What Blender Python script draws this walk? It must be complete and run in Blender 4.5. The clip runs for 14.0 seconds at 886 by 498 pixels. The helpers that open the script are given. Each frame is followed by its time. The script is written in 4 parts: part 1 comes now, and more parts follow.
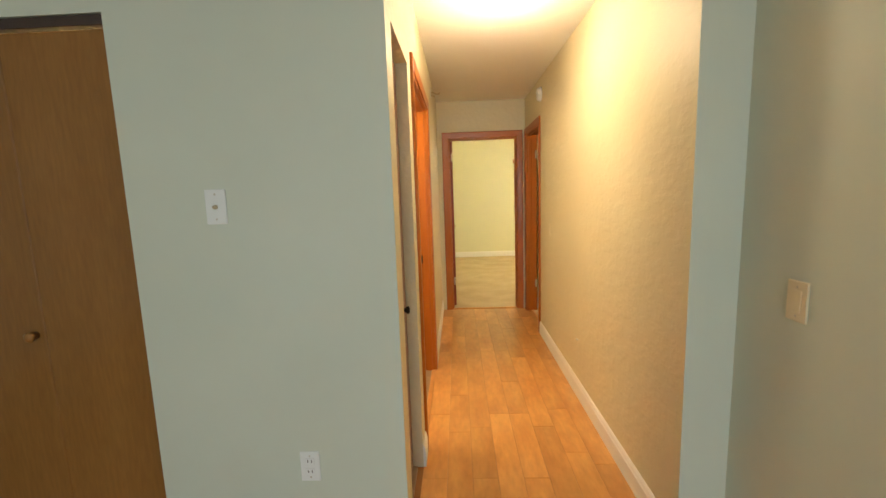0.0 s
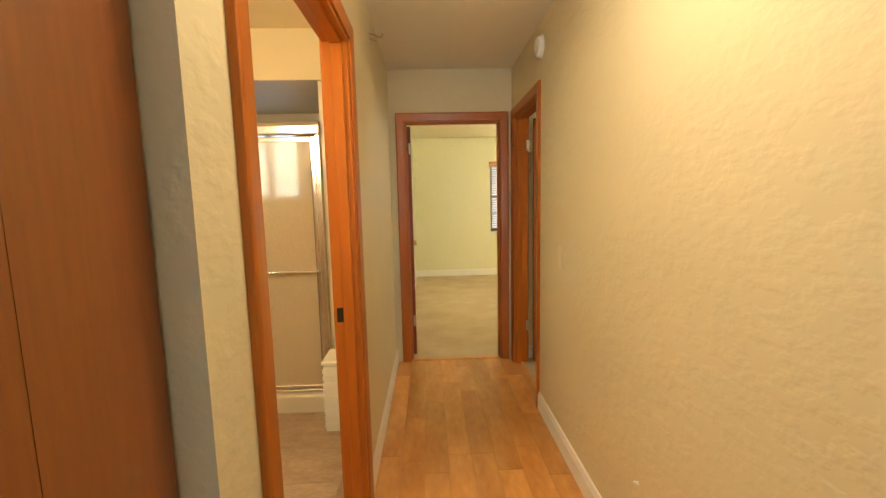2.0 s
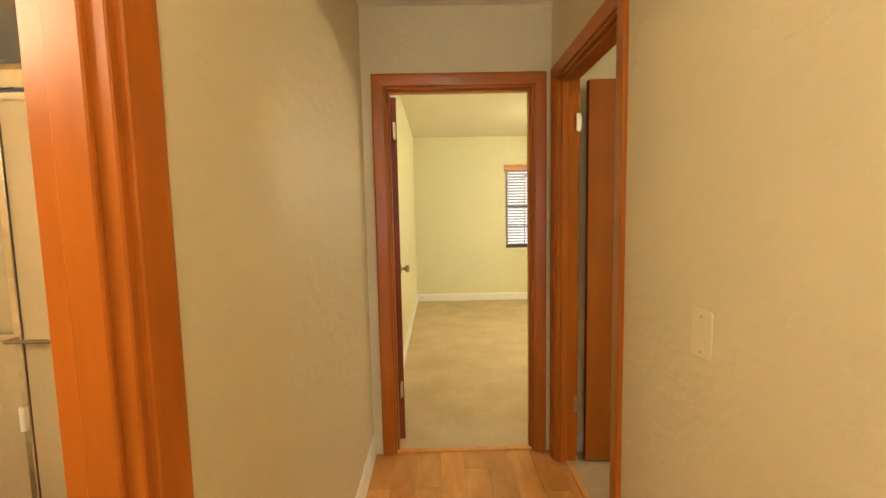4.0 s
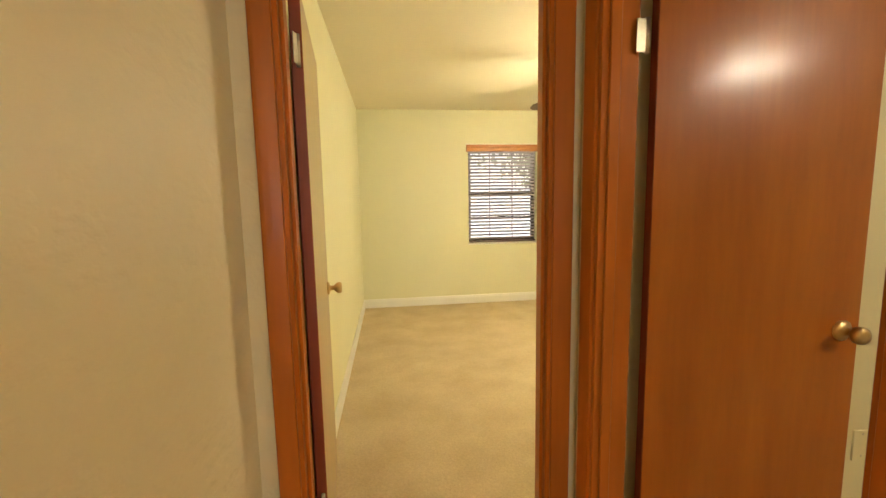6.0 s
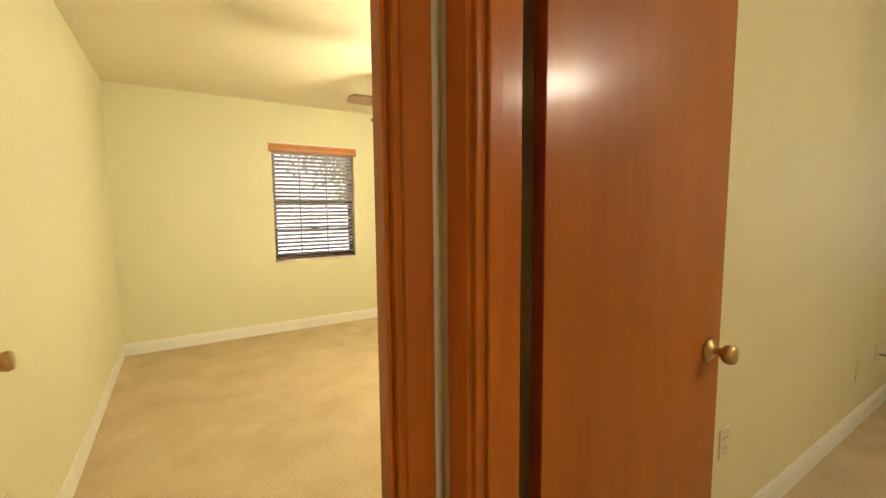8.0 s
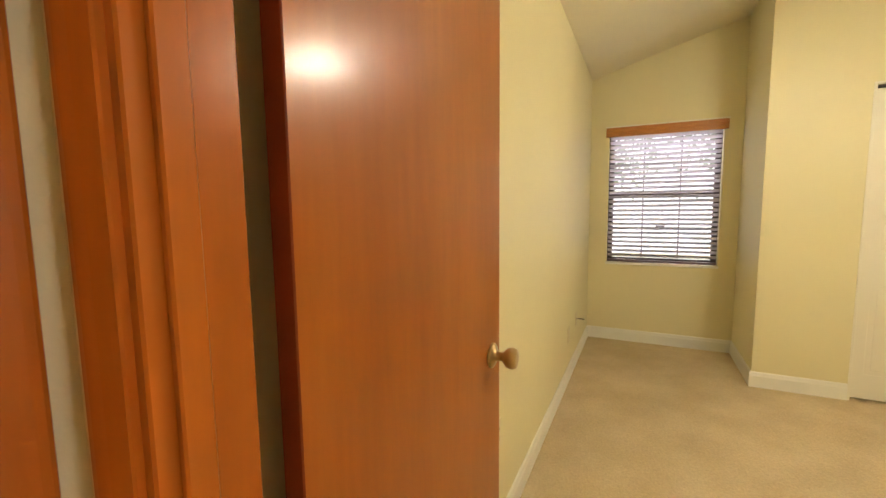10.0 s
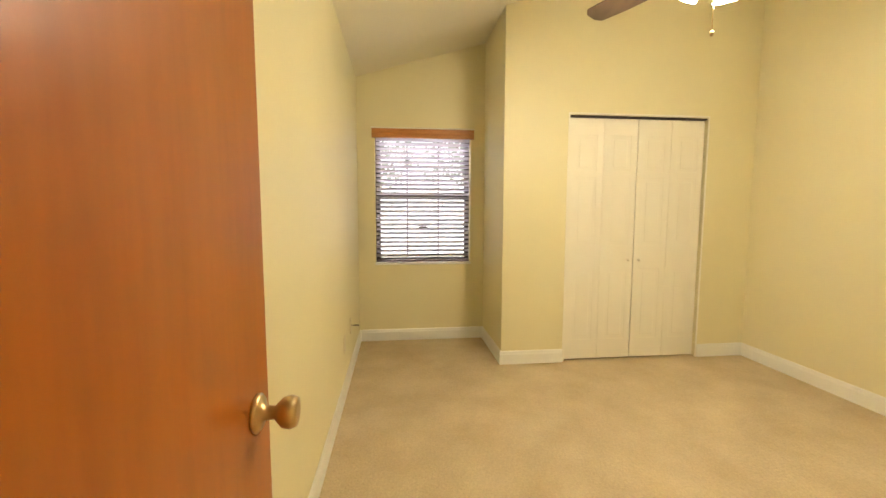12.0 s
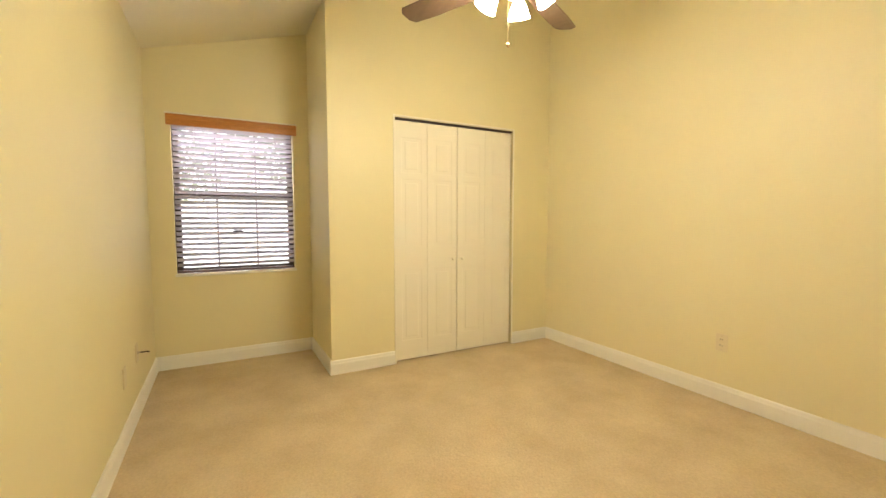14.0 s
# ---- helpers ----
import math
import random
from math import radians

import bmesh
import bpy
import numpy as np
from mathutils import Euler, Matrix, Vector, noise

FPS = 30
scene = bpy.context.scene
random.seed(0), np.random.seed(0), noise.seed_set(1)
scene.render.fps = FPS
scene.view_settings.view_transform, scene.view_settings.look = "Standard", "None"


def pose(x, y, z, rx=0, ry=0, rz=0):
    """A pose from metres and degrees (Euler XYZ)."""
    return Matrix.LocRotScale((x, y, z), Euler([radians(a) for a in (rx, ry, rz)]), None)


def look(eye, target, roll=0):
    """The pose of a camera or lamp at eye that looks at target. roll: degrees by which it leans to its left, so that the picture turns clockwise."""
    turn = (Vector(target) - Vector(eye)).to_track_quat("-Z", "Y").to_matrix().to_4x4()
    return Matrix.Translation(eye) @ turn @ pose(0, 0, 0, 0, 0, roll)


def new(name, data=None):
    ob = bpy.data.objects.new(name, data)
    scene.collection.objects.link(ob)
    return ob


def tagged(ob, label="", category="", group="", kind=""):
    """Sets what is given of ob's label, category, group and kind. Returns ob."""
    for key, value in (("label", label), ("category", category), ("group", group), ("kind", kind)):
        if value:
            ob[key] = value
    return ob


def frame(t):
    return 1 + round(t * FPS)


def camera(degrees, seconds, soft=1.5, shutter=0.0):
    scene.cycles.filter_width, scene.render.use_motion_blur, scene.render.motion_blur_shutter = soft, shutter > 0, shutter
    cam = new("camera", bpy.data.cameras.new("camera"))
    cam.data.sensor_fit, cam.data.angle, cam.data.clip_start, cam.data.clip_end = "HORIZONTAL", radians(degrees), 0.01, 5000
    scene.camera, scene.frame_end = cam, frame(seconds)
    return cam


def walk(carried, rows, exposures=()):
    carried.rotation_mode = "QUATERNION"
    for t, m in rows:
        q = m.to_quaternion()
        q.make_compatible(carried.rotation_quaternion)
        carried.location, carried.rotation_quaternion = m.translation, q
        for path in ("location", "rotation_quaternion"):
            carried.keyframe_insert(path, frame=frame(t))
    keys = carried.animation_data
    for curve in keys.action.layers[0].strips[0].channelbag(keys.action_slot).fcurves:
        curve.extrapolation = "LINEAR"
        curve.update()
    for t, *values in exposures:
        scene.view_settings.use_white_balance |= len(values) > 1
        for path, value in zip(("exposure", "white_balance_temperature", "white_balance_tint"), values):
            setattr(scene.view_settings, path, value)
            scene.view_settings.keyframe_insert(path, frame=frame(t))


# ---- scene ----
cam = camera(94.0, 14.0)
PATH = [
    (0, (-0.292, -0.181, 1.408), (-0.368, 1.799, 1.139), -1.9),
    (0.5, (-0.239, 0.156, 1.393), (-0.263, 2.136, 1.112), -2.1),
    (1, (-0.209, 0.49, 1.386), (-0.215, 2.471, 1.109), -1.8),
    (1.5, (-0.223, 0.867, 1.382), (-0.173, 2.85, 1.122), -1.2),
    (2, (-0.198, 1.238, 1.375), (-0.134, 3.224, 1.145), -1.3),
    (2.5, (-0.158, 1.565, 1.369), (-0.121, 3.554, 1.163), -1.3),
    (3, (-0.149, 1.884, 1.367), (-0.123, 3.875, 1.186), -1.1),
    (3.5, (-0.135, 2.174, 1.36), (-0.119, 4.167, 1.188), -1.1),
    (5.8, (-0.09, 3.385, 1.357), (0.122, 5.361, 1.133), -1.2),
    (6, (-0.09, 3.469, 1.364), (0.16, 5.44, 1.131), -1.1),
    (6.5, (-0.061, 3.634, 1.349), (0.324, 5.583, 1.121), -1.2),
    (7, (-0.02, 3.76, 1.331), (0.566, 5.661, 1.121), -1.5),
    (7.2, (-0.01, 3.803, 1.338), (0.662, 5.675, 1.136), -1.2),
    (9.3, (0.23, 4.187, 1.318), (1.84, 5.357, 1.125), -0.5),
    (9.5, (0.261, 4.177, 1.312), (1.923, 5.273, 1.119), -0.5),
    (10, (0.303, 4.207, 1.324), (2.095, 5.073, 1.121), -0.7),
    (10.5, (0.367, 4.257, 1.313), (2.269, 4.838, 1.105), -0.4),
    (11, (0.432, 4.285, 1.309), (2.397, 4.593, 1.099), -0.1),
    (11.5, (0.539, 4.31, 1.282), (2.528, 4.345, 1.082), 0.0),
    (12, (0.598, 4.312, 1.278), (2.577, 4.092, 1.092), 0.1),
    (12.5, (0.642, 4.311, 1.268), (2.578, 3.842, 1.097), 0.1),
    (13, (0.67, 4.296, 1.258), (2.542, 3.611, 1.097), 0.1),
    (13.5, (0.676, 4.234, 1.239), (2.495, 3.417, 1.085), -0.0),
    (14, (0.678, 4.193, 1.216), (2.435, 3.247, 1.073), 0.0),
]
walk(cam, [(t, look(eye, target, roll)) for t, eye, target, roll in PATH],
     exposures=[(0, -0.05), (1.0, -0.25), (1.5, -0.42), (2.0, -0.3), (3.5, -0.12), (7.2, -0.2), (9.5, 0.2), (11, 0.42), (14, 0.5)])

# ---- world and large lights ----
world = bpy.data.worlds.new("world")
scene.world = world
world.use_nodes = True
_nt = world.node_tree
_sky = _nt.nodes.new("ShaderNodeTexSky")
_sky.sky_type, _sky.sun_disc = "NISHITA", False
_sky.sun_elevation, _sky.sun_rotation = radians(48), radians(200)
_nt.links.new(_sky.outputs["Color"], _nt.nodes["Background"].inputs["Color"])
_nt.nodes["Background"].inputs["Strength"].default_value = 0.15


def lamp(name, kind, place, power, color, size=0.1, size_y=None, target=None):
    data = bpy.data.lights.new(name, kind)
    data.energy, data.color = power, color
    ob = new(name, data)
    if kind == "AREA":
        data.shape = "RECTANGLE"
        data.size, data.size_y = size, size_y or size
    elif kind == "POINT":
        data.shadow_soft_size = size
    ob.matrix_basis = look(place, target) if target else pose(*place)
    return ob


sun = lamp("sun", "SUN", (0, -8, 9), 5.0, (1.0, 0.95, 0.87), target=(2.2, -1.0, 0))
sun.data.angle = radians(0.5)
WARM = (1.0, 0.78, 0.51)
DAY = (0.80, 0.92, 1.0)
lamp("hall_bulb", "POINT", (-0.02, 2.15, 2.18), 20, WARM, 0.08)
lamp("bath_bulb", "POINT", (-1.30, 2.35, 1.95), 58, (1.0, 0.79, 0.50), 0.20)
lamp("bedroom_bulb", "POINT", (1.72, 6.75, 1.86), 105, (1.0, 0.83, 0.52), 0.15)
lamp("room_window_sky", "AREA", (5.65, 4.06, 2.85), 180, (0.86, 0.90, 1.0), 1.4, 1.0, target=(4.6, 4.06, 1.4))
lamp("shower_window_daylight", "AREA", (-1.62, 4.93, 1.68), 1.6, (0.58, 0.76, 1.0), 0.6, 0.5, target=(-1.62, 0, 1.2))
lamp("front_window_daylight", "AREA", (-0.35, -3.55, 1.35), 62, DAY, 1.7, 1.3, target=(-0.35, 0, 1.2))

# ---- materials ----


def mat(name, color, rough=0.5, metal=0.0, var=None, scale=4.0, amount=0.35, stretch=(1, 1, 1), bump=0.0, bscale=60.0, bdist=0.002,
        coat=0.0, fine=None, rand=0.0, detail=4.0, spec=0.5, bramp=None, crough=0.12):
    m = bpy.data.materials.new(name)
    m.use_nodes = True
    n, l = m.node_tree.nodes, m.node_tree.links
    b = n["Principled BSDF"]
    b.inputs["Base Color"].default_value = (*color, 1)
    b.inputs["Roughness"].default_value = rough
    b.inputs["Metallic"].default_value = metal
    b.inputs["Coat Weight"].default_value = coat
    b.inputs["Coat Roughness"].default_value = crough
    b.inputs["Specular IOR Level"].default_value = spec
    tc = n.new("ShaderNodeTexCoord")
    mp = n.new("ShaderNodeMapping")
    mp.inputs["Scale"].default_value = stretch
    src = tc.outputs["Object"]
    if rand:
        info = n.new("ShaderNodeObjectInfo")
        mul = n.new("ShaderNodeMath")
        mul.operation = "MULTIPLY"
        mul.inputs[1].default_value = 37.0
        l.new(info.outputs["Random"], mul.inputs[0])
        add = n.new("ShaderNodeVectorMath")
        add.operation = "ADD"
        l.new(src, add.inputs[0])
        l.new(mul.outputs[0], add.inputs[1])
        src = add.outputs[0]
    l.new(src, mp.inputs["Vector"])
    col = None
    if var:
        nz = n.new("ShaderNodeTexNoise")
        nz.inputs["Scale"].default_value, nz.inputs["Detail"].default_value = scale, detail
        l.new(mp.outputs[0], nz.inputs["Vector"])
        rmp = n.new("ShaderNodeValToRGB")
        rmp.color_ramp.elements[0].position, rmp.color_ramp.elements[1].position = 0.5 - amount / 2, 0.5 + amount / 2
        rmp.color_ramp.elements[0].color, rmp.color_ramp.elements[1].color = (*color, 1), (*var, 1)
        l.new(nz.outputs["Fac"], rmp.inputs["Fac"])
        col = rmp.outputs["Color"]
        if fine:
            nf = n.new("ShaderNodeTexNoise")
            nf.inputs["Scale"].default_value, nf.inputs["Detail"].default_value = fine[0], 5.0
            l.new(mp.outputs[0], nf.inputs["Vector"])
            hs = n.new("ShaderNodeMapRange")
            hs.inputs["From Min"].default_value, hs.inputs["From Max"].default_value = 0.3, 0.7
            hs.inputs["To Min"].default_value, hs.inputs["To Max"].default_value = 1 - fine[1], 1 + fine[1]
            l.new(nf.outputs["Fac"], hs.inputs["Value"])
            mx = n.new("ShaderNodeVectorMath")
            mx.operation = "SCALE"
            l.new(col, mx.inputs[0])
            l.new(hs.outputs[0], mx.inputs["Scale"])
            col = mx.outputs[0]
        if rand:
            hr = n.new("ShaderNodeMapRange")
            hr.inputs["To Min"].default_value, hr.inputs["To Max"].default_value = 1 - rand, 1 + rand
            l.new(info.outputs["Random"], hr.inputs["Value"])
            m2 = n.new("ShaderNodeVectorMath")
            m2.operation = "SCALE"
            l.new(col, m2.inputs[0])
            l.new(hr.outputs[0], m2.inputs["Scale"])
            col = m2.outputs[0]
        l.new(col, b.inputs["Base Color"])
    if bump:
        nb = n.new("ShaderNodeTexNoise")
        nb.inputs["Scale"].default_value, nb.inputs["Detail"].default_value = bscale, 3.0
        l.new(mp.outputs[0], nb.inputs["Vector"])
        height = nb.outputs["Fac"]
        if bramp:
            br = n.new("ShaderNodeValToRGB")
            br.color_ramp.elements[0].position, br.color_ramp.elements[1].position = bramp
            l.new(height, br.inputs["Fac"])
            height = br.outputs["Color"]
        bp = n.new("ShaderNodeBump")
        bp.inputs["Strength"].default_value, bp.inputs["Distance"].default_value = bump, bdist
        l.new(height, bp.inputs["Height"])
        l.new(bp.outputs["Normal"], b.inputs["Normal"])
    return m


WALL = dict(rough=0.5, scale=1.7, amount=0.6, bump=0.27, bscale=25, bdist=0.005, bramp=(0.44, 0.64), stretch=(1, 0.6, 1), detail=3)
M_HALL = mat("cream_textured_paint", (0.66, 0.585, 0.385), var=(0.70, 0.63, 0.43), **WALL)
M_SAGE = mat("pale_sage_paint", (0.56, 0.60, 0.50), rough=0.6, var=(0.61, 0.65, 0.55), scale=1.7, amount=0.6, bump=0.2, bscale=24, bdist=0.003)
M_ROOM = mat("pale_yellow_paint", (0.75, 0.685, 0.435), rough=0.5, var=(0.79, 0.725, 0.475), scale=1.5, amount=0.6, bump=0.16, bscale=26, bdist=0.003)
M_BED = mat("pale_lime_paint", (0.72, 0.71, 0.49), rough=0.55, var=(0.76, 0.75, 0.53), scale=1.5, amount=0.6, bump=0.16, bscale=26, bdist=0.003)
M_BATH = mat("warm_bath_paint", (0.72, 0.60, 0.36), rough=0.5, var=(0.76, 0.64, 0.40), scale=1.7, amount=0.6, bump=0.3, bscale=22, bdist=0.004)
M_CEIL = mat("ceiling_paint", (0.84, 0.81, 0.74), rough=0.8, var=(0.88, 0.85, 0.78), scale=3, amount=0.6, bump=0.35, bscale=38, bdist=0.005)
M_RCEIL = mat("room_ceiling_paint", (0.76, 0.71, 0.54), rough=0.8, var=(0.80, 0.75, 0.58), scale=2, amount=0.6, bump=0.2, bscale=38, bdist=0.004)
M_WHITE = mat("white_gloss_paint", (0.83, 0.82, 0.77), rough=0.35, var=(0.86, 0.85, 0.80), scale=5, amount=0.7)
M_DOORW = mat("white_door_paint", (0.84, 0.80, 0.69), rough=0.4, var=(0.86, 0.83, 0.73), scale=3, amount=0.7, bump=0.08, bscale=90, bdist=0.001)
M_TRIM = mat("red_brown_stained_wood", (0.36, 0.094, 0.009), rough=0.3, var=(0.43, 0.128, 0.015), scale=3.0, amount=0.9, stretch=(5, 5, 0.5),
             fine=(9, 0.07), spec=0.28, coat=0.06)
M_TRIMH = mat("red_brown_stained_head", (0.36, 0.094, 0.009), rough=0.3, var=(0.43, 0.128, 0.015), scale=3.0, amount=0.5, stretch=(0.8, 0.8, 14),
              fine=(9, 0.05), spec=0.28, coat=0.06)
M_CLOSET = mat("stained_birch_closet", (0.20, 0.056, 0.009), rough=0.32, var=(0.27, 0.084, 0.016), scale=1.6, amount=0.8, stretch=(5, 5, 0.5), fine=(26, 0.08), coat=0.4)
M_DOOR = mat("stained_birch_door", (0.35, 0.092, 0.007), rough=0.34, var=(0.45, 0.140, 0.014), scale=1.8, amount=0.6, stretch=(5, 5, 0.55),
             fine=(11, 0.05), spec=0.3, bump=0.05, bscale=12, bdist=0.001, coat=0.35, crough=0.17)
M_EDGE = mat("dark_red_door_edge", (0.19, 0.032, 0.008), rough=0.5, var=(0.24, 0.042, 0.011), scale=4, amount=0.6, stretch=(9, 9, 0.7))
M_TAN = mat("tan_birch_door", (0.46, 0.29, 0.11), rough=0.28, var=(0.54, 0.35, 0.14), scale=1.5, amount=0.7, stretch=(5, 5, 0.5), fine=(26, 0.07), coat=0.4)
M_BROWN = mat("brown_birch_closet_door", (0.225, 0.098, 0.021), rough=0.4, var=(0.30, 0.138, 0.034), scale=2.2, amount=0.6, stretch=(4, 4, 0.6), fine=(20, 0.10), coat=0.2)
M_PLANK = mat("honey_maple_plank", (0.53, 0.225, 0.052), rough=0.3, var=(0.72, 0.37, 0.115), scale=2.0, amount=0.5, stretch=(4.0, 1.3, 4.0),
              fine=(10, 0.09), rand=0.13, coat=0.25, bump=0.05, bscale=30, bdist=0.001)
M_SUBFLOOR = mat("dark_joint", (0.30, 0.13, 0.035), rough=0.7)
M_CARPET = mat("beige_carpet", (0.51, 0.405, 0.25), rough=0.95, var=(0.62, 0.51, 0.335), scale=3.2, amount=0.42, fine=(95, 0.07), bump=0.6, bscale=85, bdist=0.010, detail=6, spec=0.1)
M_TILE = mat("grey_brown_vinyl", (0.30, 0.205, 0.13), rough=0.4, var=(0.43, 0.32, 0.21), scale=3.5, amount=0.5, stretch=(1, 3, 1), fine=(30, 0.15), rand=0.1)
M_PORC = mat("biscuit_porcelain", (0.72, 0.66, 0.53), rough=0.12, var=(0.74, 0.68, 0.55), scale=3, amount=0.8, coat=0.5)
M_SHOWER = mat("cream_shower_panel", (0.66, 0.57, 0.42), rough=0.3, var=(0.70, 0.61, 0.46), scale=2, amount=0.7)
M_CHROME = mat("brushed_chrome", (0.90, 0.88, 0.84), rough=0.22, metal=1.0, var=(0.70, 0.68, 0.64), scale=30, amount=0.6)
M_BRASS = mat("aged_brass", (0.60, 0.45, 0.24), rough=0.28, metal=1.0, var=(0.50, 0.36, 0.18), scale=40, amount=0.6)
M_HINGE = mat("dull_nickel", (0.62, 0.57, 0.47), rough=0.35, metal=1.0, var=(0.50, 0.45, 0.36), scale=60, amount=0.6)
M_DARK = mat("dark_bronze_metal", (0.045, 0.03, 0.025), rough=0.45, var=(0.06, 0.042, 0.036), scale=8, amount=0.6)
M_BLACK = mat("dark_strike_plate", (0.03, 0.02, 0.012), rough=0.4, metal=0.6)
M_IVORY = mat("ivory_plastic", (0.72, 0.64, 0.44), rough=0.35, var=(0.74, 0.66, 0.46), scale=10, amount=0.6)
M_PLATE = mat("white_plastic", (0.74, 0.76, 0.74), rough=0.35, var=(0.76, 0.78, 0.76), scale=10, amount=0.6)
# white slats; the grey-mauve of their backlit side is put into the colour
M_SLAT = mat("white_slat_backlit_tint", (0.50, 0.45, 0.49), rough=0.45, var=(0.55, 0.50, 0.54), scale=6, amount=0.6)
M_RAIL = mat("dark_plum_rail", (0.12, 0.07, 0.07), rough=0.4)
M_VALANCE = mat("orange_wood_valance", (0.42, 0.16, 0.04), rough=0.35, var=(0.52, 0.22, 0.06), scale=3, amount=0.5, stretch=(1, 1, 9), fine=(22, 0.15), coat=0.2)
M_BLADE = mat("brown_fan_blade", (0.10, 0.060, 0.035), rough=0.4, var=(0.15, 0.092, 0.055), scale=4, amount=0.6, stretch=(2, 9, 1))
M_CORD = mat("pale_cord", (0.6, 0.58, 0.55), rough=0.7)
M_BARK = mat("bark", (0.10, 0.07, 0.05), rough=0.9, var=(0.16, 0.12, 0.08), scale=12, amount=0.5, bump=0.6, bscale=25, bdist=0.02)
M_GRASS = mat("dry_lawn", (0.30, 0.30, 0.20), rough=0.95, var=(0.38, 0.36, 0.25), scale=2, amount=0.5, fine=(40, 0.3))


def glass(name, rough, tint, bump=0.0, bscale=30, clear=1.0):
    m = bpy.data.materials.new(name)
    m.use_nodes = True
    b = m.node_tree.nodes["Principled BSDF"]
    b.inputs["Base Color"].default_value = (*tint, 1)
    b.inputs["Roughness"].default_value = rough
    b.inputs["Transmission Weight"].default_value = clear
    b.inputs["IOR"].default_value = 1.3
    if bump:
        nz = m.node_tree.nodes.new("ShaderNodeTexNoise")
        nz.inputs["Scale"].default_value = bscale
        tc = m.node_tree.nodes.new("ShaderNodeTexCoord")
        m.node_tree.links.new(tc.outputs["Object"], nz.inputs["Vector"])
        bp = m.node_tree.nodes.new("ShaderNodeBump")
        bp.inputs["Strength"].default_value, bp.inputs["Distance"].default_value = bump, 0.004
        m.node_tree.links.new(nz.outputs["Fac"], bp.inputs["Height"])
        m.node_tree.links.new(bp.outputs["Normal"], b.inputs["Normal"])
    return m


def leafy(name, color, through_color):
    m = bpy.data.materials.new(name)
    m.use_nodes = True
    n, l = m.node_tree.nodes, m.node_tree.links
    b = n["Principled BSDF"]
    b.inputs["Base Color"].default_value = (*color, 1)
    b.inputs["Roughness"].default_value = 0.5
    t = n.new("ShaderNodeBsdfTranslucent")
    t.inputs["Color"].default_value = (*through_color, 1)
    x = n.new("ShaderNodeMixShader")
    x.inputs["Fac"].default_value = 0.6
    l.new(b.outputs[0], x.inputs[1])
    l.new(t.outputs[0], x.inputs[2])
    l.new(x.outputs[0], n["Material Output"].inputs["Surface"])
    return m


def glow(name, color, strength):
    m = bpy.data.materials.new(name)
    m.use_nodes = True
    b = m.node_tree.nodes["Principled BSDF"]
    b.inputs["Base Color"].default_value = (0.9, 0.88, 0.82, 1)
    b.inputs["Emission Color"].default_value = (*color, 1)
    b.inputs["Emission Strength"].default_value = strength
    return m


M_LEAF = leafy("shrub_leaf", (0.12, 0.16, 0.08), (0.55, 0.63, 0.50))
M_PANE = glass("clear_pane", 0.0, (1, 1, 1))
M_OBSCURE = glass("obscure_shower_glass", 0.16, (0.97, 0.84, 0.60), 0.6, 55, 0.58)
M_FROST = glass("frosted_window_pane", 0.10, (0.90, 0.95, 1.0), 0.8, 40, 0.9)
M_SHADE = glow("lit_glass_shade", (1.0, 0.86, 0.61), 50.0)
M_SKYCARD = glow("bright_haze", (0.88, 0.93, 1.0), 1.15)

# ---- mesh helpers ----


def box(bm, x0, y0, z0, x1, y1, z1, bevel=0.0, seg=1):
    v = [bm.verts.new((x, y, z)) for x in (x0, x1) for y in (y0, y1) for z in (z0, z1)]
    f = [bm.faces.new([v[i] for i in q]) for q in ((0, 1, 3, 2), (4, 6, 7, 5), (0, 4, 5, 1), (2, 3, 7, 6), (0, 2, 6, 4), (1, 5, 7, 3))]
    if bevel:
        e = list({e for q in f for e in q.edges})
        bmesh.ops.bevel(bm, geom=e, offset=bevel, segments=seg, affect="EDGES", profile=0.5)
    return bm


def lathe(bm, prof, m=None, seg=24):
    """Turn (radius, height) pairs round z, then place by m."""
    m = m or Matrix()
    rings = []
    for r, h in prof:
        if r < 1e-5:
            rings.append([bm.verts.new(m @ Vector((0, 0, h)))])
        else:
            rings.append([bm.verts.new(m @ Vector((r * math.cos(a), r * math.sin(a), h))) for a in (2 * math.pi * i / seg for i in range(seg))])
    for a, b in zip(rings, rings[1:]):
        for i in range(seg):
            q = [a[i % len(a)], a[(i + 1) % len(a)], b[(i + 1) % len(b)], b[i % len(b)]]
            q = list(dict.fromkeys(q))
            if len(q) > 2:
                bm.faces.new(q)
    for f in bm.faces:
        f.smooth = True
    return bm


def tube(bm, pts, r, seg=8):
    pts = [Vector(p) for p in pts]
    rings = []
    for i, p in enumerate(pts):
        d = (pts[min(i + 1, len(pts) - 1)] - pts[max(i - 1, 0)]).normalized()
        q = d.to_track_quat("Z", "Y")
        rings.append([bm.verts.new(p + q @ Vector((r * math.cos(a), r * math.sin(a), 0))) for a in (2 * math.pi * k / seg for k in range(seg))])
    for a, b in zip(rings, rings[1:]):
        for k in range(seg):
            bm.faces.new((a[k], a[(k + 1) % seg], b[(k + 1) % seg], b[k])).smooth = True
    bm.faces.new(rings[0][::-1])
    bm.faces.new(rings[-1])
    return bm


def mesh_of(name, bm, material):
    bmesh.ops.recalc_face_normals(bm, faces=bm.faces[:])
    me = bpy.data.meshes.new(name)
    bm.to_mesh(me)
    bm.free()
    me.materials.append(material)
    return me


def part(name, bm, material, parent, label=""):
    ob = new(name, mesh_of(name, bm, material))
    ob.parent = parent
    if label:
        ob["label"] = label
    return ob


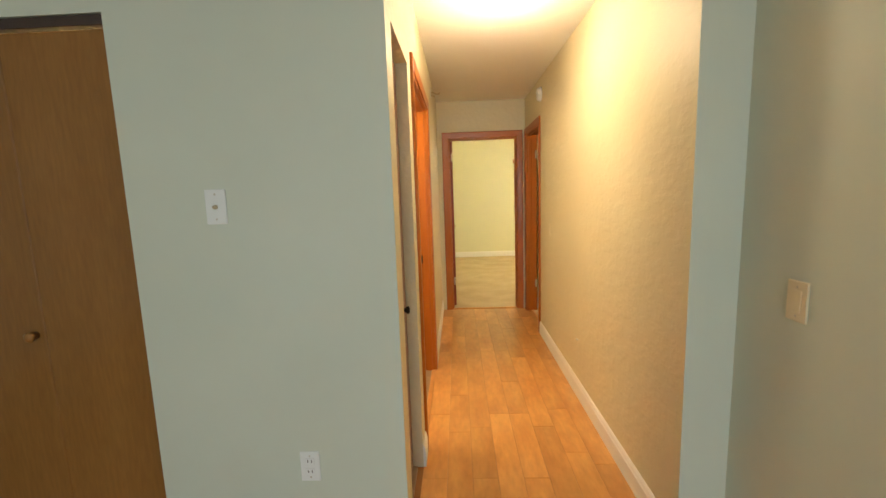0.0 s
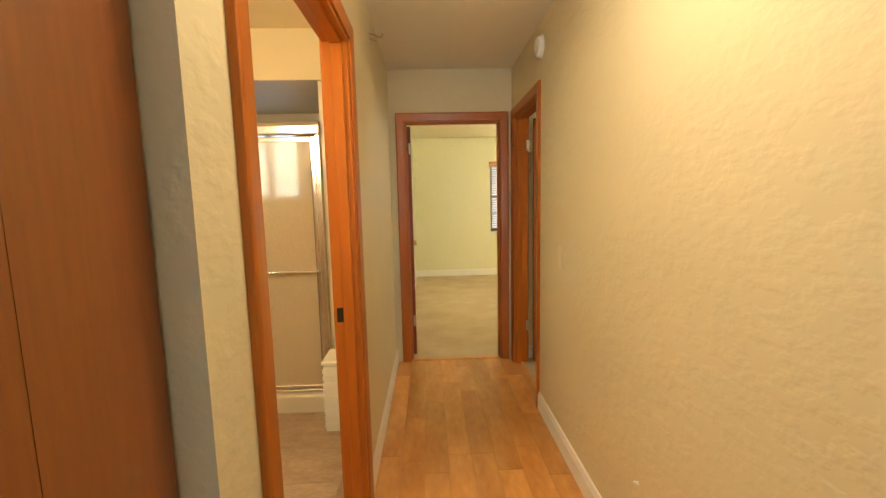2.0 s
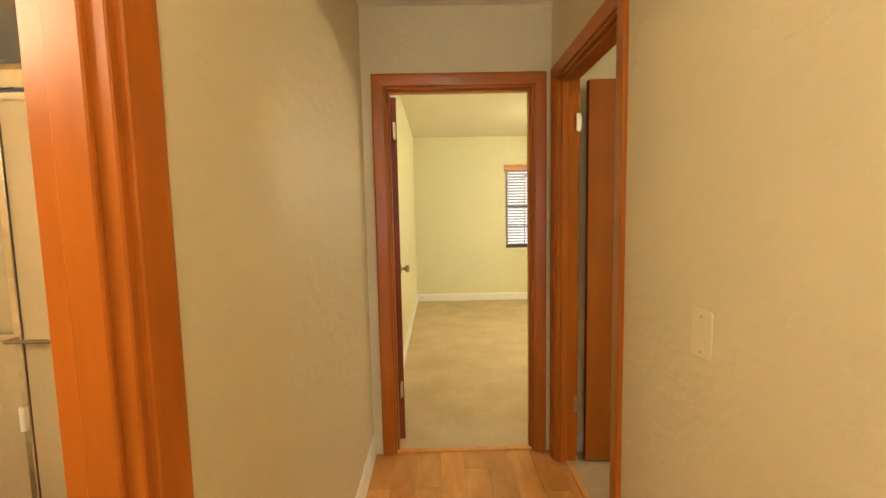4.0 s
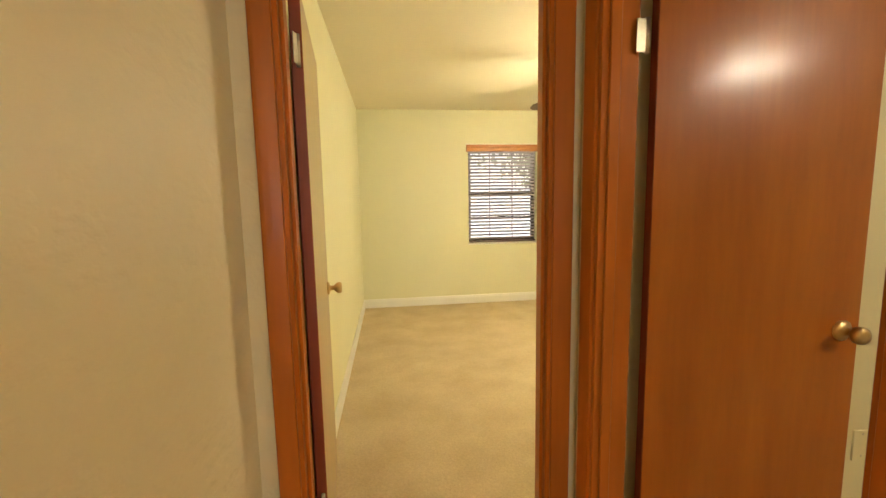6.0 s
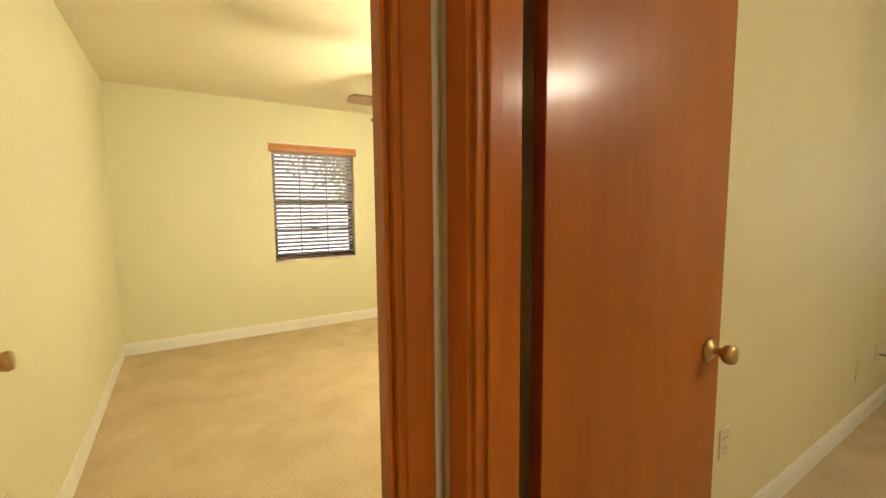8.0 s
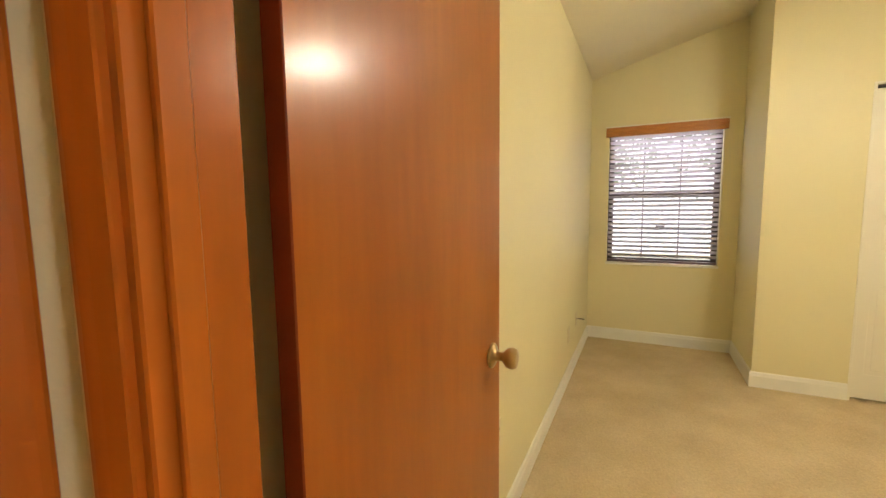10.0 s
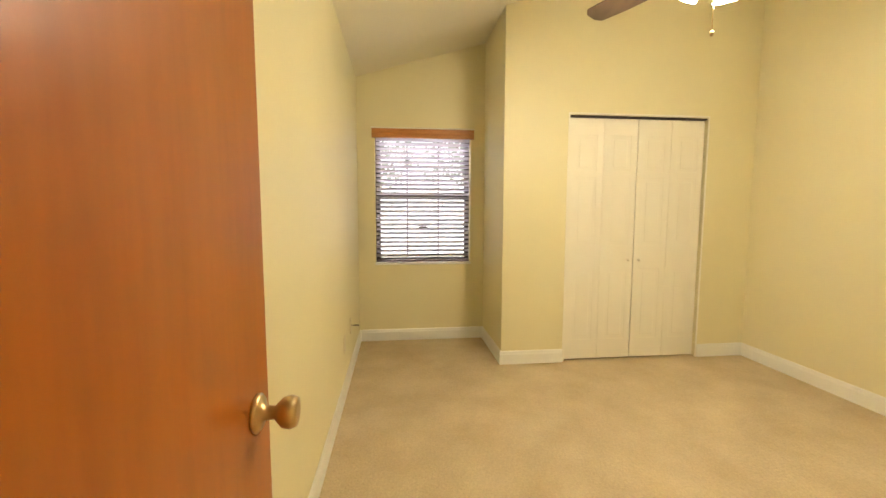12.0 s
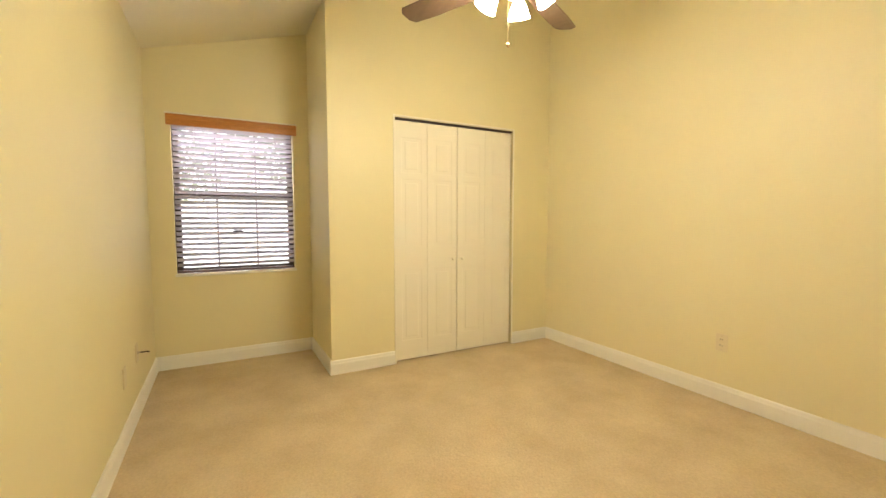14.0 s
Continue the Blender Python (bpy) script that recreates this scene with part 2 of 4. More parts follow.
def thing(name, label, category, m=None, group="", kind=""):
    ob = new(name)
    ob.empty_display_size = 0.1
    ob.matrix_basis = m or Matrix()
    return tagged(ob, label, category, group, kind)


def fixed(name, bm, material, label, category="wall"):
    return tagged(new(name, mesh_of(name, bm, material)), label, category, kind="structure")


B = bmesh.new


def wall(name, axis, a0, a1, b0, b1, z0, z1, holes, material, label):
    """A wall that runs along axis from a0 to a1, b0 to b1 thick, with holes (start, end, bottom, top)."""
    bm = B()
    aa = sorted({a0, a1, *[h[0] for h in holes], *[h[1] for h in holes]})
    zz = sorted({z0, z1, *[h[2] for h in holes], *[h[3] for h in holes]})
    na, nz = len(aa) - 1, len(zz) - 1
    solid = {(i, k) for i in range(na) for k in range(nz)
             if not any(h[0] <= aa[i] and h[1] >= aa[i + 1] and h[2] <= zz[k] and h[3] >= zz[k + 1] for h in holes)}
    made = {}

    def vert(i, b, k):
        if (i, b, k) not in made:
            bb = (b0, b1)[b]
            made[i, b, k] = bm.verts.new((aa[i], bb, zz[k]) if axis == "x" else (bb, aa[i], zz[k]))
        return made[i, b, k]
    for i, k in sorted(solid):
        for b in (0, 1):
            bm.faces.new([vert(i, b, k), vert(i + 1, b, k), vert(i + 1, b, k + 1), vert(i, b, k + 1)])
        for (di, dk), (p, q) in (((-1, 0), ((0, 0), (0, 1))), ((1, 0), ((1, 0), (1, 1))), ((0, -1), ((0, 0), (1, 0))), ((0, 1), ((0, 1), (1, 1)))):
            if (i + di, k + dk) not in solid:
                bm.faces.new([vert(i + p[0], 0, k + p[1]), vert(i + q[0], 0, k + q[1]), vert(i + q[0], 1, k + q[1]), vert(i + p[0], 1, k + p[1])])
    return fixed(name, bm, material, label)


# ---- structure ----
L, R, END = -0.505, 0.5, 4.70
RT = R + 0.10
CEIL = 2.43
BATH = (1.985, 2.985)
THK = 0.095
CLOS = (1.327, 1.791)
RD = (3.87, 4.60)
ED = (-0.392, 0.412)
wall("wall_hall_left", "y", 1.20, 4.82, L - THK, L, 0, CEIL, [(*CLOS, 0, 2.0), (*BATH, 0, 2.03)], M_HALL, "cream hand-textured hallway wall with two door openings")
wall("wall_hall_right", "y", 1.25, END, R, RT, 0, 2.6, [(*RD, 0, 2.03)], M_HALL, "cream hand-textured hallway wall beside the bedroom door")
wall("wall_hall_end", "x", L, RT, END, END + 0.09, 0, 2.6, [(*ED, 0, 2.03)], M_HALL, "cream wall closing the hallway around a door")
wall("wall_front", "x", -4.0, L - THK, 1.20, 1.32, 0, CEIL, [(-2.92, -1.42, 0, 2.02)], M_SAGE, "pale sage painted wall with a closet opening")
fixed("wall_front_right", box(B(), 0.668, -3.5, 0, 0.80, 1.25, CEIL), M_SAGE, "pale sage painted wall with a light switch")
fixed("wall_jog", box(B(), RT, 1.25, 0, 0.805, 1.2535, 2.6), M_SAGE, "narrow sage wall return at the hallway mouth")
wall("wall_front_back", "x", -4.0, 0.80, -3.62, -3.5, 0, CEIL, [(-1.25, 0.55, 0.7, 2.05)], M_SAGE, "pale sage painted wall with a wide window opening")
fixed("wall_front_left", box(B(), -4.12, -3.62, 0, -4.0, 1.32, CEIL), M_SAGE, "pale sage painted side wall of the front room")
fixed("ceiling_front", box(B(), -4.12, -3.62, CEIL, 0.80, 1.25, CEIL + 0.1), M_CEIL, "white textured ceiling of the front room", "ceiling")
fixed("ceiling_hall", box(B(), L - THK, 1.25, CEIL, R, END, CEIL + 0.1), M_CEIL, "off-white textured hallway ceiling", "ceiling")
# bedroom at the end
BX, BY, BZ = -0.455, 8.754, 2.49
W1 = (0.925, 1.835, 0.80, 2.03)
fixed("wall_bedroom_left", box(B(), BX - 0.12, 4.82, 0, BX, BY, 2.6), M_BED, "pale lime-yellow bedroom side wall")
wall("wall_bedroom_far", "x", BX - 0.12, 4.32, BY, BY + 0.14, 0, 2.6, [W1], M_BED, "pale lime-yellow bedroom wall with a window")
fixed("wall_bedroom_right", box(B(), 4.2, 4.82, 0, 4.32, BY, 2.6), M_BED, "pale lime-yellow bedroom wall")
fixed("wall_bedroom_near", box(B(), RT, 4.75, 0, 4.75, 4.82, 4.0), M_BED, "pale lime-yellow partition wall")
fixed("ceiling_bedroom", box(B(), BX - 0.12, 4.82, BZ, 4.32, BY + 0.14, BZ + 0.11), M_RCEIL, "cream bedroom ceiling", "ceiling")
# side bedroom
NY, WX, CX, CY, SY = 4.68, 4.60, 3.857, 3.464, 1.285
W2 = (3.60, 4.515, 0.77, 2.01)
CD = (1.728, 2.928)
fixed("wall_room_north", box(B(), RT, NY, 0, WX, 4.75, 4.0), M_ROOM, "pale yellow side bedroom wall behind the open door")
wall("wall_room_window", "y", SY - 0.1, 4.82, WX, WX + 0.14, 0, 4.0, [W2], M_ROOM, "pale yellow wall of the window alcove")
wall("wall_room_closet", "y", SY, CY, CX, CX + 0.1, 0, 4.0, [(*CD, 0, 2.045)], M_ROOM, "pale yellow closet wall that juts into the room")
fixed("wall_room_return", box(B(), CX + 0.1, CY - 0.1, 0, WX, CY, 4.0), M_ROOM, "short pale yellow return wall beside the window")
fixed("wall_room_south", box(B(), RT, SY - 0.03, 0, WX, SY, 4.0), M_ROOM, "long plain pale yellow bedroom wall")
wall("wall_room_west", "y", SY, NY, RT, RT + 0.004, 0, 4.0, [(*RD, 0, 2.03)], M_ROOM, "pale yellow bedroom wall around the doorway")
bm = B()
SL = 0.285
vs = []
for z in (0, 0.12):
    for x, y in ((R - 0.05, NY + 0.1), (WX + 0.14, NY + 0.1), (WX + 0.14, SY - 0.1), (R - 0.05, SY - 0.1)):
        vs.append(bm.verts.new((x, y, 2.505 + SL * (NY - y) + z)))
for q in ((0, 1, 2, 3), (7, 6, 5, 4), (0, 4, 5, 1), (1, 5, 6, 2), (2, 6, 7, 3), (3, 7, 4, 0)):
    bm.faces.new([vs[i] for i in q])
fixed("ceiling_room", bm, M_RCEIL, "sloping cream vaulted ceiling of the side bedroom", "ceiling")
fixed("wall_room_west_upper", box(B(), R, 1.25, 2.6, RT, NY, 4.0), M_ROOM, "plain wall above the hallway ceiling")
# bathroom
TX, SHY, TBY = -2.20, 3.89, 4.85
WS = (-1.96, -1.28, 1.40, 1.95)
fixed("wall_bath_left", box(B(), TX - 0.12, 1.32, 0, TX, TBY, CEIL), M_BATH, "warm yellow bathroom wall behind the toilet")
wall("wall_bath_back", "x", TX - 0.12, L - 0.07, TBY, TBY + 0.12, 0, CEIL, [WS], M_SHOWER, "cream shower wall with a small window")
fixed("wall_bath_inner", box(B(), L - THK - 0.004, BATH[1] + 0.01, 0, L - THK, SHY, CEIL), M_BATH, "warm yellow bathroom wall beside the door")
fixed("wall_shower_side", box(B(), -0.865, SHY + 0.03, 0, L - THK, TBY, 2.13), M_SHOWER, "cream shower side wall")
fixed("wall_shower_lining", box(B(), TX, SHY + 0.03, 0, TX + 0.012, TBY, 2.13), M_SHOWER, "cream shower end panel")
fixed("ceiling_shower_soffit", box(B(), TX, SHY, 2.13, L - THK, TBY, CEIL), M_BATH, "dropped plaster soffit over the shower", "soffit")
fixed("ceiling_bath", box(B(), TX - 0.12, 1.32, CEIL, L - THK, TBY + 0.12, CEIL + 0.1), M_BATH, "warm cream bathroom ceiling", "ceiling")
# roof over everything, above the ceilings
fixed("roof", box(B(), -4.2, -3.7, 4.05, 4.9, 9.0, 4.15), M_CEIL, "plain flat roof slab above the rooms", "roof")
# floors
fixed("wall_front_corner", box(B(), L - THK, 1.197, 0, L, 1.20, CEIL), M_SAGE, "sage painted corner of the front wall")
fixed("wall_jog_face", box(B(), R, 1.247, 0, 0.668, 1.25, CEIL), M_SAGE, "sage painted wall end at the hallway mouth")
floor_hall = fixed("floor_hall", box(B(), -4.12, -3.62, -0.1, 0.80, 1.25, -0.012), M_SUBFLOOR, "honey maple plank floor", "floor")
floor_strip = fixed("floor_hallway", box(B(), L, 1.25, -0.1, R + 0.06, END + 0.03, -0.012), M_SUBFLOOR, "honey maple plank hallway floor", "floor")
fixed("floor_bedroom", box(B(), BX - 0.12, END + 0.03, -0.1, 4.32, BY + 0.1, 0.006), M_CARPET, "beige cut-pile bedroom carpet", "carpet")
fixed("floor_room", box(B(), R + 0.06, SY - 0.1, -0.1, WX + 0.1, END + 0.03, 0.006), M_CARPET, "beige cut-pile carpet with soft tread marks", "carpet")
floor_bath = fixed("floor_bath", box(B(), TX, 1.32, -0.1, L, TBY, -0.004), M_SUBFLOOR, "grey-brown tiled bathroom floor", "floor")

# ---- doors, trim ----
CASING = [(0, 0), (0, 0.010), (0.002, 0.0125), (0.012, 0.0135), (0.030, 0.0155), (0.050, 0.017), (0.058, 0.0168), (0.062, 0.015), (0.064, 0.011), (0.064, 0)]


def moulding(p0, p1, across, out, prof, m0=0.0, m1=0.0):
    """A profile (across, out) run from p0 to p1; the ends are mitred by m0, m1 times the across value."""
    p0, p1, across, out = Vector(p0), Vector(p1), Vector(across), Vector(out)
    d = (p1 - p0).normalized()
    bm = B()
    a = [bm.verts.new(p0 + across * u + out * v - d * u * m0) for u, v in prof]
    b = [bm.verts.new(p1 + across * u + out * v + d * u * m1) for u, v in prof]
    k = len(prof)
    for i in range(k):
        bm.faces.new((a[i], a[(i + 1) % k], b[(i + 1) % k], b[i]))
    bm.faces.new(a)
    bm.faces.new(b[::-1])
    return bm


def door_frame(name, label, axis, a0, a1, b0, b1, top, sides, stop_at):
    """Jambs, stops and moulded casings round an opening that runs a0..a1 along axis in a wall b0..b1 thick."""
    d = thing(name, label, "door", kind="structure")

    def pt(a, b, z):
        return (a, b, z) if axis == "x" else (b, a, z)

    def bx(n, a, b, z, a2, b2, z2, m):
        p, q = pt(a, b, z), pt(a2, b2, z2)
        part(n, box(B(), *p, *q, bevel=0.0025), m, d)
    bx("jamb", a0 - 0.001, b0 - 0.003, 0, a0 + 0.018, b1 + 0.003, top, M_TRIM)
    bx("jamb", a1 - 0.018, b0 - 0.003, 0, a1 + 0.001, b1 + 0.003, top, M_TRIM)
    bx("head_jamb", a0 + 0.018, b0 - 0.003, top - 0.018, a1 - 0.018, b1 + 0.003, top + 0.001, M_TRIMH)
    s0, s1 = stop_at
    bx("stop", a0 + 0.018, s0, 0, a0 + 0.029, s1, top - 0.018, M_TRIM)
    bx("stop", a1 - 0.029, s0, 0, a1 - 0.018, s1, top - 0.018, M_TRIM)
    bx("stop", a0 + 0.029, s0, top - 0.029, a1 - 0.029, s1, top - 0.018, M_TRIMH)
    for face, sign in sides:
        o = pt(0, sign, 0)
        part("casing", moulding(pt(a0 + 0.004, face, 0), pt(a0 + 0.004, face, top - 0.004), pt(-1, 0, 0), o, CASING, 0, 1), M_TRIM, d)
        part("casing", moulding(pt(a1 - 0.004, face, 0), pt(a1 - 0.004, face, top - 0.004), pt(1, 0, 0), o, CASING, 0, 1), M_TRIM, d)
        part("casing", moulding(pt(a0 + 0.004, face, top - 0.004), pt(a1 - 0.004, face, top - 0.004), (0, 0, 1), o, CASING, 1, 1), M_TRIMH, d)
    return d


def knob_mesh(m):
    return lathe(B(), [(0.0, 0), (0.032, 0), (0.033, 0.004), (0.027, 0.009), (0.013, 0.013), (0.011, 0.030), (0.017, 0.036), (0.025, 0.044),
                       (0.0275, 0.056), (0.024, 0.066), (0.013, 0.068), (0.0, 0.066)], m, 24)


def hinge(parent, x, y, z, turn):
    m = pose(x, y, z, 0, 0, turn)
    h = part("hinge", lathe(B(), [(0, -0.047), (0.0065, -0.047), (0.0065, 0.047), (0, 0.047)], m, 12), M_HINGE, parent, "worn nickel hinge")
    bm = box(B(), 0.0, -0.0015, -0.044, 0.034, 0.0015, 0.044, bevel=0.001)
    bm.transform(m)
    part("hinge_plate", bm, M_HINGE, h)
    bm = B()
    for zz in (-0.03, 0.0, 0.03):
        lathe(bm, [(0, 0), (0.004, 0), (0.003, 0.0015), (0, 0.0015)], m @ pose(0.02, -0.0015, zz, 90), 8)
    part("screw", bm, M_DARK, h)


def leaf(frame_thing, m, width, face_a, face_b, knob_z):
    """A flush door leaf: local x runs from the hinge to the free edge, its sides face -y and +y."""
    bm = box(B(), 0, -0.0, 0.014, width, 0.035, 2.008, bevel=0.002)
    ob = part("leaf", bm, face_a, frame_thing)
    ob.data.materials.append(face_b)
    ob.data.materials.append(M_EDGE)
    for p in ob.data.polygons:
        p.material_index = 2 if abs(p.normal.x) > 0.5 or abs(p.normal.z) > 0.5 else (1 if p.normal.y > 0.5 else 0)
    ob.matrix_basis = m
    part("knob", knob_mesh(pose(width - 0.06, 0, knob_z, 90)), M_BRASS, ob, "aged brass door knob")
    part("knob", knob_mesh(pose(width - 0.06, 0.035, knob_z, -90)), M_BRASS, ob, "aged brass door knob")
    part("latch", box(B(), width, 0.006, knob_z - 0.028, width + 0.002, 0.029, knob_z + 0.028, bevel=0.0008), M_BRASS, ob)
    return ob


d = door_frame("door_1", "open tan door in red-brown stained frame, bedroom", "x", *ED, END, END + 0.09, 2.03, [(END, -1), (END + 0.09, 1)], (END + 0.02, END + 0.065))
leaf(d, pose(-0.337, 4.834, 0, 0, 0, 95.5), 0.71, M_TAN, M_TAN, 0.955)
for z in (0.33, 1.82):
    hinge(d, -0.347, END + 0.115, z, -100)
d = door_frame("door_2", "open glossy birch door in red-brown frame", "y", *RD, R, RT + 0.004, 2.03, [(R, -1), (RT + 0.004, 1)], (R + 0.018, R + 0.050))
leaf(d, pose(R + 0.151, 4.566, 0, 0, 0, -1.6), 0.70, M_DOOR, M_DOOR, 0.94)
for z in (0.33, 1.80):
    hinge(d, R + 0.124, 4.574, z, 185)
d = door_frame("door_3", "red-brown stained bathroom door frame without its door in view", "y", *BATH, L - THK - 0.004, L, 2.03, [(L, 1), (L - THK - 0.004, -1)], (L - 0.065, L - 0.02))
part("strike_plate", box(B(), L - 0.094, BATH[1] - 0.0205, 0.872, L - 0.062, BATH[1] - 0.0175, 0.935, bevel=0.001), M_BLACK, d, "dark metal strike plate")

# hallway closet: flush door set back in a plain plaster reveal
d = thing("door_4", "flush orange-brown closet door set in plaster reveal", "door", kind="structure")
cl = part("leaf", box(B(), L - 0.088, CLOS[0] + 0.004, 0.012, L - 0.053, CLOS[1] - 0.004, 1.992, bevel=0.002), M_CLOSET, d)
part("knob", lathe(B(), [(0, 0), (0.011, 0), (0.009, 0.010), (0.017, 0.018), (0.018, 0.026), (0.012, 0.031), (0, 0.032)], pose(L - 0.053, CLOS[1] - 0.118, 0.875, 0, 90, 0), 16), M_BLACK, cl, "small dark round knob")
part("groove", box(B(), L - 0.0535, 1.60, 0.03, L - 0.0524, 1.602, 1.98), M_CLOSET, cl)

# front room bifold closet
d = thing("door_5", "brown birch bifold closet doors, closed", "closet door", kind="structure")
for i in range(4):
    x1 = -1.423 - i * 0.374
    lf = part("leaf", box(B(), x1 - 0.372, 1.212, 0.02, x1, 1.242, 1.975, bevel=0.003), M_BROWN, d)
    if i == 1:
        part("knob", lathe(B(), [(0, 0), (0.012, 0), (0.010, 0.012), (0.019, 0.022), (0.019, 0.030), (0.012, 0.036), (0, 0.037)], pose(x1 - 0.035, 1.212, 0.945, 90), 16), M_BROWN, lf, "small round wooden knob")
part("track", box(B(), -2.915, 1.205, 1.985, -1.422, 1.25, 2.018, bevel=0.002), M_DARK, d, "dark closet track")

# bedroom closet with moulded white bifold panels
d = thing("door_6", "white moulded six-panel bifold closet doors, closed", "closet door", kind="structure")
pw = (CD[1] - CD[0] - 0.03) / 4


def raised_panel(bm, y0, y1, z0, z1, x, arch=0.0):
    """A sunk moulded panel that stands proud in its middle."""
    loops = []
    n = 9
    for ins, dx in ((0.0, 0.0), (0.010, 0.007), (0.020, 0.007), (0.036, -0.0005)):
        lo = [(y0 + ins, z0 + ins), (y1 - ins, z0 + ins)]
        hi = [(y1 - ins - (y1 - y0 - 2 * ins) * i / n, z1 - ins + arch * math.sin(math.pi * i / n)) for i in range(n + 1)]
        loops.append([bm.verts.new((x + dx, y, z)) for y, z in lo + hi])
    k = len(loops[0])
    for a, b in zip(loops, loops[1:]):
        for i in range(k):
            bm.faces.new((a[i], a[(i + 1) % k], b[(i + 1) % k], b[i]))
    bm.faces.new(loops[-1])


for i in range(4):
    y0 = CD[0] + 0.012 + i * (pw + 0.0008) + (0.004 if i > 1 else 0)
    y1 = y0 + pw - 0.001
    lf = part("leaf", box(B(), CX + 0.022, y0, 0.02, CX + 0.05, y1, 2.026, bevel=0.001), M_DOORW, d)
    for z0, z1 in ((1.60, 1.89), (0.985, 1.55), (0.185, 0.79)):
        bm = B()
        raised_panel(bm, y0 + 0.055, y1 - 0.055, z0, z1, CX + 0.0205)
        part("panel", bm, M_DOORW, lf)
    if i in (1, 2):
        ky = y1 - 0.045 if i == 1 else y0 + 0.045
        part("knob", lathe(B(), [(0, 0), (0.008, 0), (0.007, 0.010), (0.014, 0.018), (0.013, 0.026), (0, 0.029)], pose(CX + 0.022, ky, 0.865, 0, -90, 0), 14), M_DOORW, lf)
part("track", box(B(), CX + 0.006, CD[0] + 0.004, 2.031, CX + 0.05, CD[1] - 0.004, 2.043, bevel=0.002), M_DARK, d, "dark closet track")
for y0, y1, z0, z1 in ((CD[0] - 0.012, CD[0] + 0.004, 0.0, 2.062), (CD[1] - 0.004, CD[1] + 0.012, 0.0, 2.062), (CD[0] + 0.004, CD[1] - 0.004, 2.046, 2.062)):
    part("edge_trim", box(B(), CX - 0.006, y0, z0, CX - 0.0005, y1, z1, bevel=0.002), M_DOORW, d)
fixed("closet_back", box(B(), CX + 0.35, CD[0] - 0.1, 0, CX + 0.36, CD[1] + 0.1, 2.2), M_ROOM, "plain back of the closet")

# baseboards
BASE = [(0, 0), (0, 0.014), (0.088, 0.014), (0.097, 0.011), (0.110, 0.009), (0.118, 0.004), (0.118, 0)]


def base(p0, p1, out, z=0.0, label="white moulded baseboard"):
    bm = moulding((*p0, z), (*p1, z), (0, 0, 1), (*out, 0), BASE)
    fixed("baseboard", bm, M_WHITE, label, "baseboard")


base((L, BATH[1] + 0.062), (L, END), (1, 0))
base((L, CLOS[1] + 0.0), (L, BATH[0] - 0.062), (1, 0))
base((L, 1.20), (L, CLOS[0]), (1, 0))
base((R, 1.25), (R, RD[0] - 0.062), (-1, 0))
base((BX, END + 0.13), (BX, BY), (1, 0))
base((BX, BY), (4.2, BY), (0, -1))
base((RT + 0.004, NY), (WX, NY), (0, -1))
base((WX, CY), (WX, NY), (-1, 0))
base((CX, CY), (WX, CY), (0, 1))
base((CX, CD[1] + 0.013), (CX, CY + 0.013), (-1, 0))
base((CX, SY), (CX, CD[0] - 0.013), (-1, 0))
base((RT + 0.004, SY), (CX, SY), (0, 1))
base((RT + 0.004, SY), (RT + 0.004, RD[0] - 0.064), (1, 0))
fixed("threshold", box(B(), ED[0] + 0.018, END + 0.0, -0.012, ED[1] - 0.018, END + 0.035, 0.012, bevel=0.004), M_PLANK, "worn maple threshold strip under the door", "threshold")
fixed("threshold", box(B(), R + 0.045, RD[0] + 0.018, -0.012, R + 0.075, RD[1] - 0.018, 0.012, bevel=0.004), M_PLANK, "worn maple threshold strip under the door", "threshold")
fixed("threshold", box(B(), L - 0.03, BATH[0] + 0.018, -0.012, L + 0.002, BATH[1] - 0.018, 0.010, bevel=0.004), M_PLANK, "worn maple threshold strip under the door", "threshold")

# ---- windows and blinds ----


